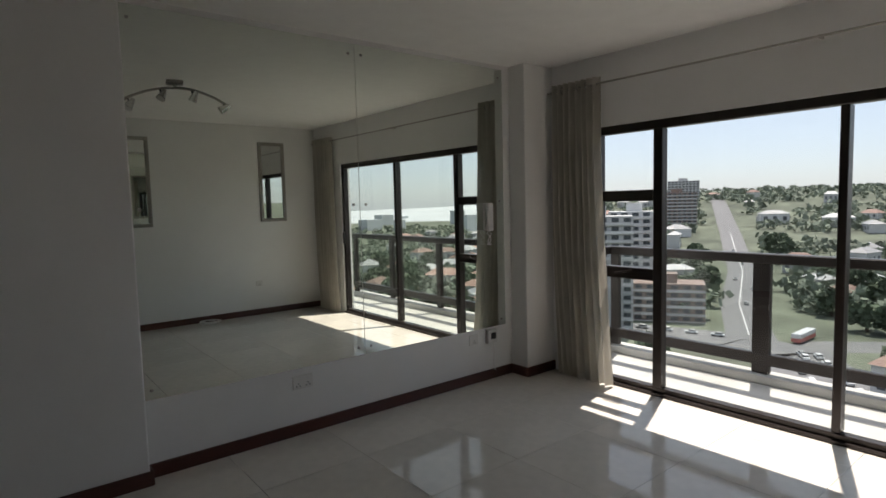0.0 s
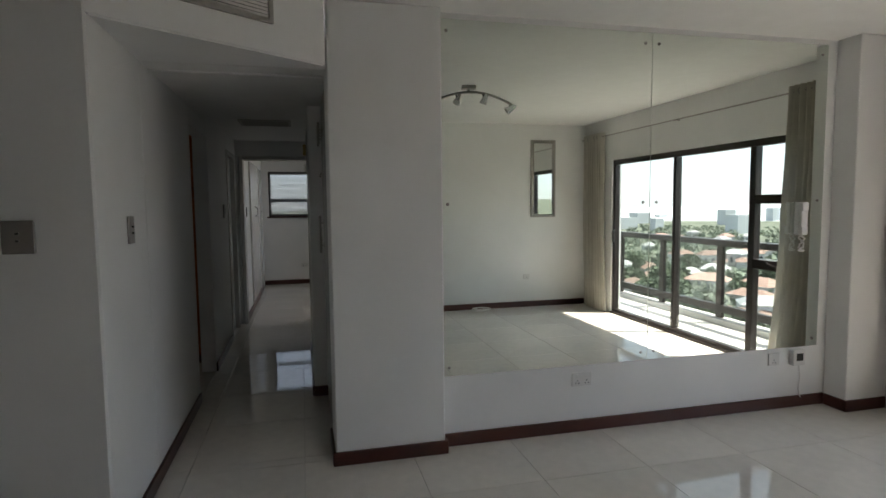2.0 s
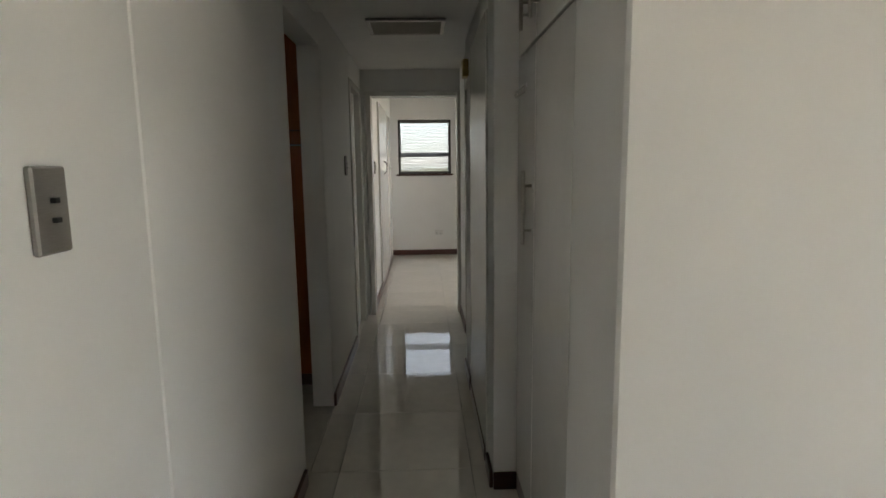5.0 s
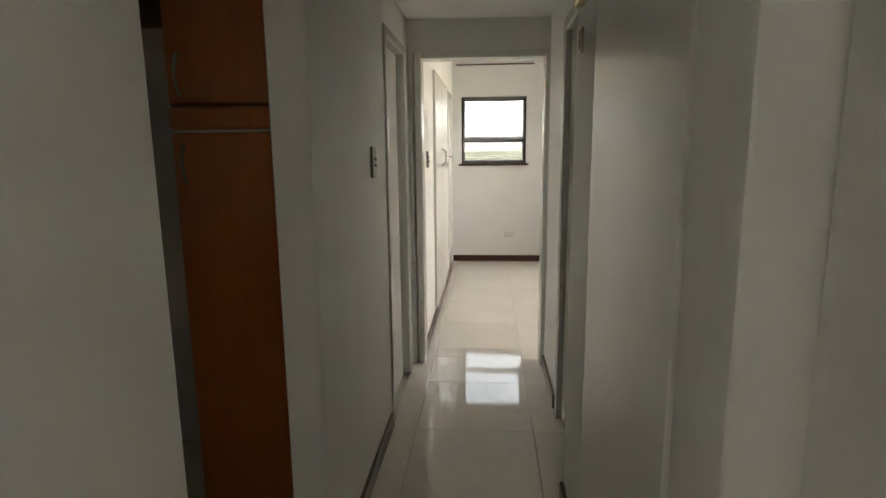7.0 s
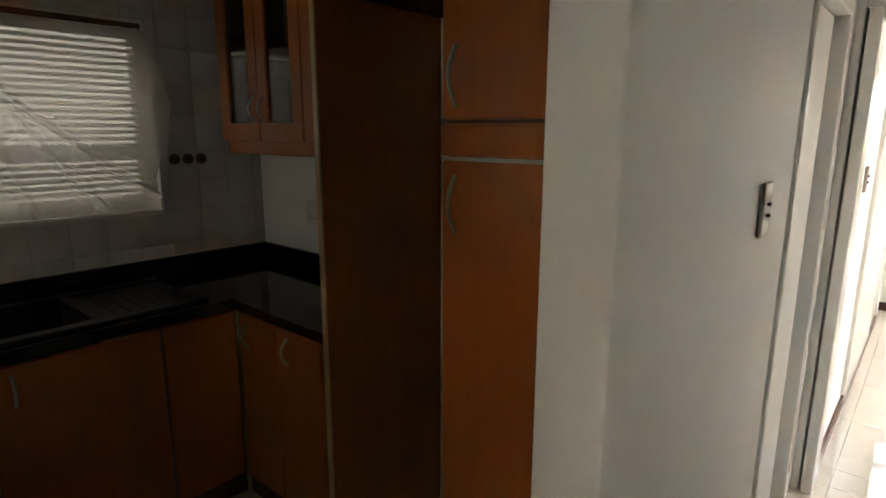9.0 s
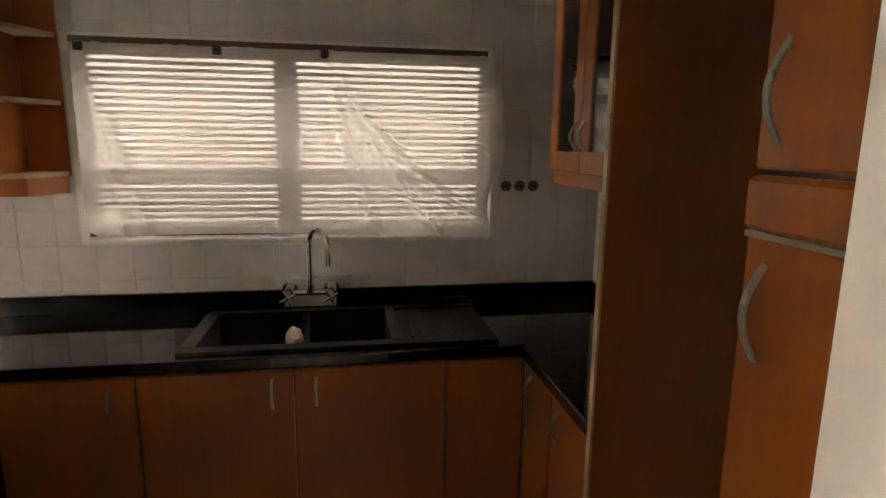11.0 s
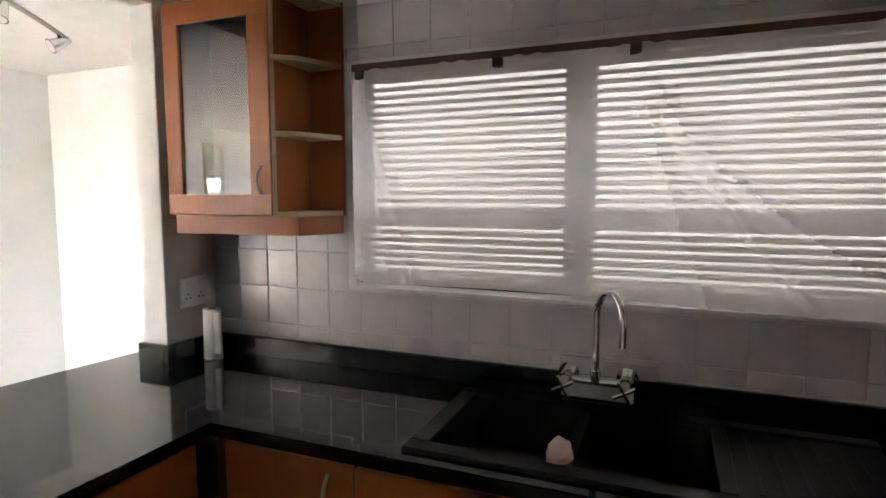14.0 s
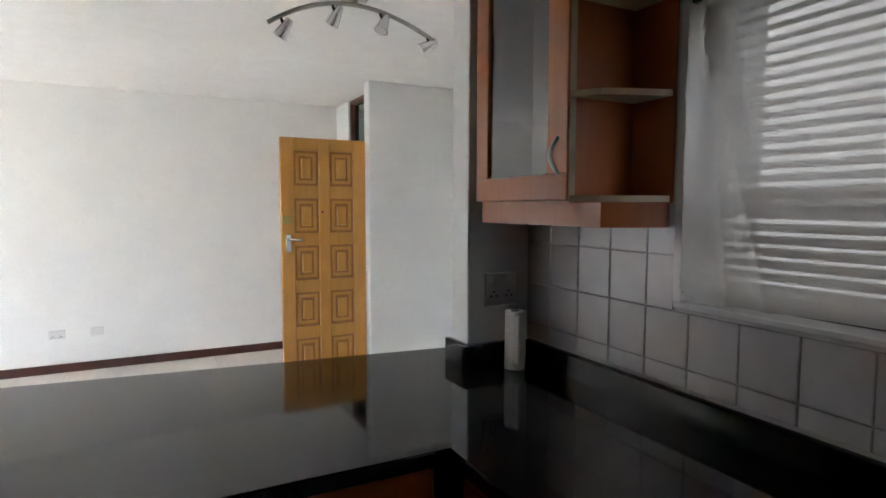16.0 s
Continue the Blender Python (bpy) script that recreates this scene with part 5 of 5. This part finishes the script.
def apartment(x, y, w, d, storeys, yaw, mat, label):
    gz = GZ + rise(x, y) - 0.6
    t = thing("apartment_building", (x, y, gz), label, "building")
    m = Matrix.Translation((x, y, gz)) @ Matrix.Rotation(radians(yaw), 4, "Z")
    h = storeys * 3.0
    bm = boxes(((-w / 2, -d / 2, 0), (w / 2, d / 2, h)), ((-w / 6, -d / 4, h), (w / 8, d / 4, h + 3.5)))
    bm.transform(m)
    part("wall", bm, mat, t)
    n = max(3, int(w / 4))
    for s in range(storeys):
        bm = bmesh.new()
        for k in range(n):
            u = -w / 2 + w * (k + 0.2) / n
            box(bm, (u, -d / 2 - 0.08, s * 3 + 1.0), (u + w / n * 0.6, -d / 2 + 0.1, s * 3 + 2.5))
        for k in range(max(2, int(d / 5))):
            nn = max(2, int(d / 5))
            u = -d / 2 + d * (k + 0.25) / nn
            for sx in (-1, 1):
                box(bm, (sx * w / 2 - 0.08, u, s * 3 + 1.0), (sx * w / 2 + 0.08, u + d / nn * 0.5, s * 3 + 2.5))
        bm.transform(m)
        part("window_row", bm, DARKGLASS, t)
        bm = boxes(((-w / 2, -d / 2 - 1.1, s * 3 - 0.1), (w / 2, -d / 2, s * 3 + 0.1)), ((-w / 2, -d / 2 - 1.1, s * 3 + 0.1), (w / 2, -d / 2 - 1.0, s * 3 + 0.9)))
        bm.transform(m)
        part("balcony", bm, WHITEB, t)


apartment(172, 124, 24, 14, 14, -55, WHITEB, "tall pale apartment block with stacked balconies")
apartment(220, 139, 22, 14, 14, -58, WHITEB, "pale apartment block with balconies")
apartment(208, 117, 26, 14, 5, -60, BRICK, "low brown brick flats beside the park")
apartment(480, 262, 32, 16, 10, -61, BRICK, "brown brick apartment tower on the hill")
apartment(678, 362, 36, 18, 8, -63, WHITEB, "pale apartment tower on the hill")
apartment(420, -150, 30, 16, 9, -110, WHITEB, "pale office block in the hazy distance")
for k in range(44):
    r = rng.uniform(900, 1900)
    a = radians(rng.uniform(-72, -14))
    s = rng.randint(4, 13)
    # Towers share the ridge tone, whose paleness is painted haze.
    t = thing("tower_block", (r * math.cos(a), r * math.sin(a), GZ), "grey tower block on the horizon with haze in its colour", "building")
    wd = rng.uniform(14, 34)
    part("wall", boxes(((r * math.cos(a) - wd / 2, r * math.sin(a) - wd / 2, GZ), (r * math.cos(a) + wd / 2, r * math.sin(a) + wd / 2, GZ + s * 3.4))), HAZE_TONE, t)


def tree_mesh(seed):
    g = random.Random(seed)
    bm = bmesh.new()
    for _ in range(420):
        a, b = g.uniform(0, 2 * math.pi), g.uniform(-0.6, 1)
        rr = g.uniform(0.45, 1.0) ** 0.6 * (3.6 + 0.9 * math.sin(3 * a + seed))
        c = Vector((rr * math.cos(a) * math.sqrt(1 - b * b * 0.8), rr * math.sin(a) * math.sqrt(1 - b * b * 0.8), 3.6 + 3.0 * b))
        u = Vector((g.gauss(0, 1), g.gauss(0, 1), g.gauss(0, 1))).normalized() * 0.75
        w = Vector((g.gauss(0, 1), g.gauss(0, 1), g.gauss(0, 1))).normalized() * 0.75
        bm.faces.new([bm.verts.new(c + q) for q in (u, w, -u, -w)])
    return mesh_of("crown", bm, LEAF)


def trunk_mesh():
    bm = cyl(bmesh.new(), (0, 0, 0), (0, 0, 2.8), 0.4, 0.22, 8)
    for a in (0.3, 2.2, 4.4):
        cyl(bm, (0, 0, 2.2), (1.8 * math.cos(a), 1.8 * math.sin(a), 4.2), 0.2, 0.08, 6)
    return mesh_of("trunk", bm, BARK)


CROWNS = [tree_mesh(s) for s in range(4)]
TRUNK = trunk_mesh()
count = 0
while count < 280:
    r = rng.uniform(110, 420)
    a = radians(rng.uniform(-72, 62))
    x, y = r * math.cos(a), r * math.sin(a)
    if on_road(x, y):
        continue
    s = rng.uniform(0.7, 1.5) * (1 + r / 900)
    t = thing("tree", (x, y, GZ + rise(x, y) - 0.1), "leafy green broad-crowned tree among the houses", "tree", group="trees below the balcony")
    t.scale = (s, s, s * rng.uniform(0.8, 1.2))
    t.rotation_euler = (0, 0, rng.uniform(0, 6.28))
    for n, me in (("trunk", TRUNK), ("crown", CROWNS[count % 4])):
        o = new(n, me)
        o.parent = t
    count += 1


woods = random.Random(11)
wv, wf = [], []
made = 0
while made < 5600:
    r = 260 + 900 * woods.random() ** 1.3
    a = radians(woods.uniform(-75, 64))
    x, y = r * math.cos(a), r * math.sin(a)
    if on_road(x, y) or noise.noise((x * 0.012, y * 0.012, 1.0)) < -0.25:
        continue
    size = woods.uniform(2.6, 6.0)
    base = GZ + rise(x, y)
    for _ in range(16):
        c = Vector((x + woods.gauss(0, size * 0.5), y + woods.gauss(0, size * 0.5), base + size * woods.uniform(0.2, 1.2)))
        u = Vector((woods.gauss(0, 1), woods.gauss(0, 1), woods.gauss(0, 1))).normalized() * size * 0.42
        w = Vector((woods.gauss(0, 1), woods.gauss(0, 1), woods.gauss(0, 1))).normalized() * size * 0.42
        k = len(wv)
        wv += [c + u, c + w, c - u, c - w]
        wf.append((k, k + 1, k + 2, k + 3))
    made += 1
# The woods' haze comes from their paler leaf colour alone.
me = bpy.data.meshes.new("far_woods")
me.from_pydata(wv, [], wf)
me.materials.append(HAZE_LEAF)
tagged(new("far_woods", me), "green woods between the distant houses with haze in their colour", "trees", kind="stuff")


def hill(r0, a0, a1, height, depth, seed, name, label):
    bm = bmesh.new()
    n = 60
    rows = []
    for k in range(n + 1):
        a = radians(a0 + (a1 - a0) * k / n)
        e = math.sin(math.pi * k / n) ** 0.4
        hgt = height * e * (0.75 + 0.35 * noise.noise((k * 0.12, seed, 0)) + 0.06 * noise.noise((k * 0.9, seed, 2)))
        c, s = math.cos(a), math.sin(a)
        rows.append([bm.verts.new((r * c, r * s, z)) for r, z in ((r0, GZ - 1), (r0 + depth * 0.5, GZ + hgt * 0.6), (r0 + depth, GZ + hgt), (r0 + depth * 2.2, GZ - 1))])
    for p, q in zip(rows, rows[1:]):
        for k in range(3):
            bm.faces.new((p[k], q[k], q[k + 1], p[k + 1]))
    bmesh.ops.recalc_face_normals(bm, faces=bm.faces)
    return structure(name, bm, HAZE_TONE, label)


# Both ridges carry their haze in the base colour.
hill(1500, 2, 75, 66, 500, 3.3, "backdrop_hill", "wooded ridge on the horizon with haze in its colour")
hill(1500, -70, 30, 60, 600, 8.1, "backdrop_ridge", "distant ridge paled by haze put into its colour")

# ---- floor tiles ----
TW, TH = 0.605, 0.61
X0, Y0 = 0.135, 6.22
tile_meshes = {}


def tile_mesh(w, h):
    key = (round(w, 3), round(h, 3))
    if key not in tile_meshes:
        bm = bmesh.new()
        box(bm, (-w / 2, -h / 2, -0.011), (w / 2, h / 2, 0.0))
        top = [e for e in bm.edges if all(v.co.z > -0.001 for v in e.verts)]
        bmesh.ops.bevel(bm, geom=top, offset=0.0012, segments=1, affect="EDGES")
        tile_meshes[key] = mesh_of("tile", bm, TILE)
    return tile_meshes[key]


for rx0, ry0, rx1, ry1 in ((-3.6, SY, WX, 3.70), (0.0, 3.70, 0.97, 7.87), (KX, 3.70, 0.0, KN), (0.06, 7.87, 3.0, 11.27)):
    i = math.floor((rx0 - X0) / TW)
    while X0 + i * TW < rx1:
        j = math.floor((ry0 - Y0) / TH)
        while Y0 + j * TH < ry1:
            a, b = max(rx0, X0 + i * TW), min(rx1, X0 + (i + 1) * TW)
            c, d = max(ry0, Y0 + j * TH), min(ry1, Y0 + (j + 1) * TH)
            if b - a > 0.02 and d - c > 0.02:
                o = new("tile", tile_mesh(b - a - 0.0018, d - c - 0.0018))
                hang(o, floor)
                o.location = ((a + b) / 2, (c + d) / 2, 0.0)
            j += 1
        i += 1

# ---- kitchen wall tiles ----
wall_k = bpy.data.objects["wall_kitchen_window"]
wt_meshes = {}


def wtile(w, h):
    key = (round(w, 3), round(h, 3))
    if key not in wt_meshes:
        bm = bmesh.new()
        box(bm, (-0.006, -w / 2, -h / 2), (0.0, w / 2, h / 2))
        top = [e for e in bm.edges if all(v.co.x > -0.001 for v in e.verts)]
        bmesh.ops.bevel(bm, geom=top, offset=0.002, segments=1, affect="EDGES")
        wt_meshes[key] = mesh_of("tile", bm, WTILE)
    return wt_meshes[key]


PW, PH = 0.145, 0.150
hole = (4.37, 6.12, 1.20, 2.045)
for i in range(-1, 21):
    for j in range(0, 11):
        y0, y1 = max(3.702, 3.694 + i * PW), min(KN, 3.694 + (i + 1) * PW)
        z0, z1 = max(0.986, 0.89 + j * PH), min(CH, 0.89 + (j + 1) * PH)
        cells = [(y0, y1, z0, z1)]
        if y0 < hole[1] and y1 > hole[0] and z0 < hole[3] and z1 > hole[2]:
            cells = []
            if y0 < hole[0]:
                cells.append((y0, hole[0], z0, z1))
            if y1 > hole[1]:
                cells.append((hole[1], y1, z0, z1))
            m0, m1 = max(y0, hole[0]), min(y1, hole[1])
            if z0 < hole[2]:
                cells.append((m0, m1, z0, hole[2]))
            if z1 > hole[3]:
                cells.append((m0, m1, hole[3], z1))
        for a, b, c, d in cells:
            if b - a > 0.012 and d - c > 0.012:
                o = new("tile", wtile(b - a - 0.0024, d - c - 0.0024))
                hang(o, wall_k)
                o.location = (KX, (a + b) / 2, (c + d) / 2)
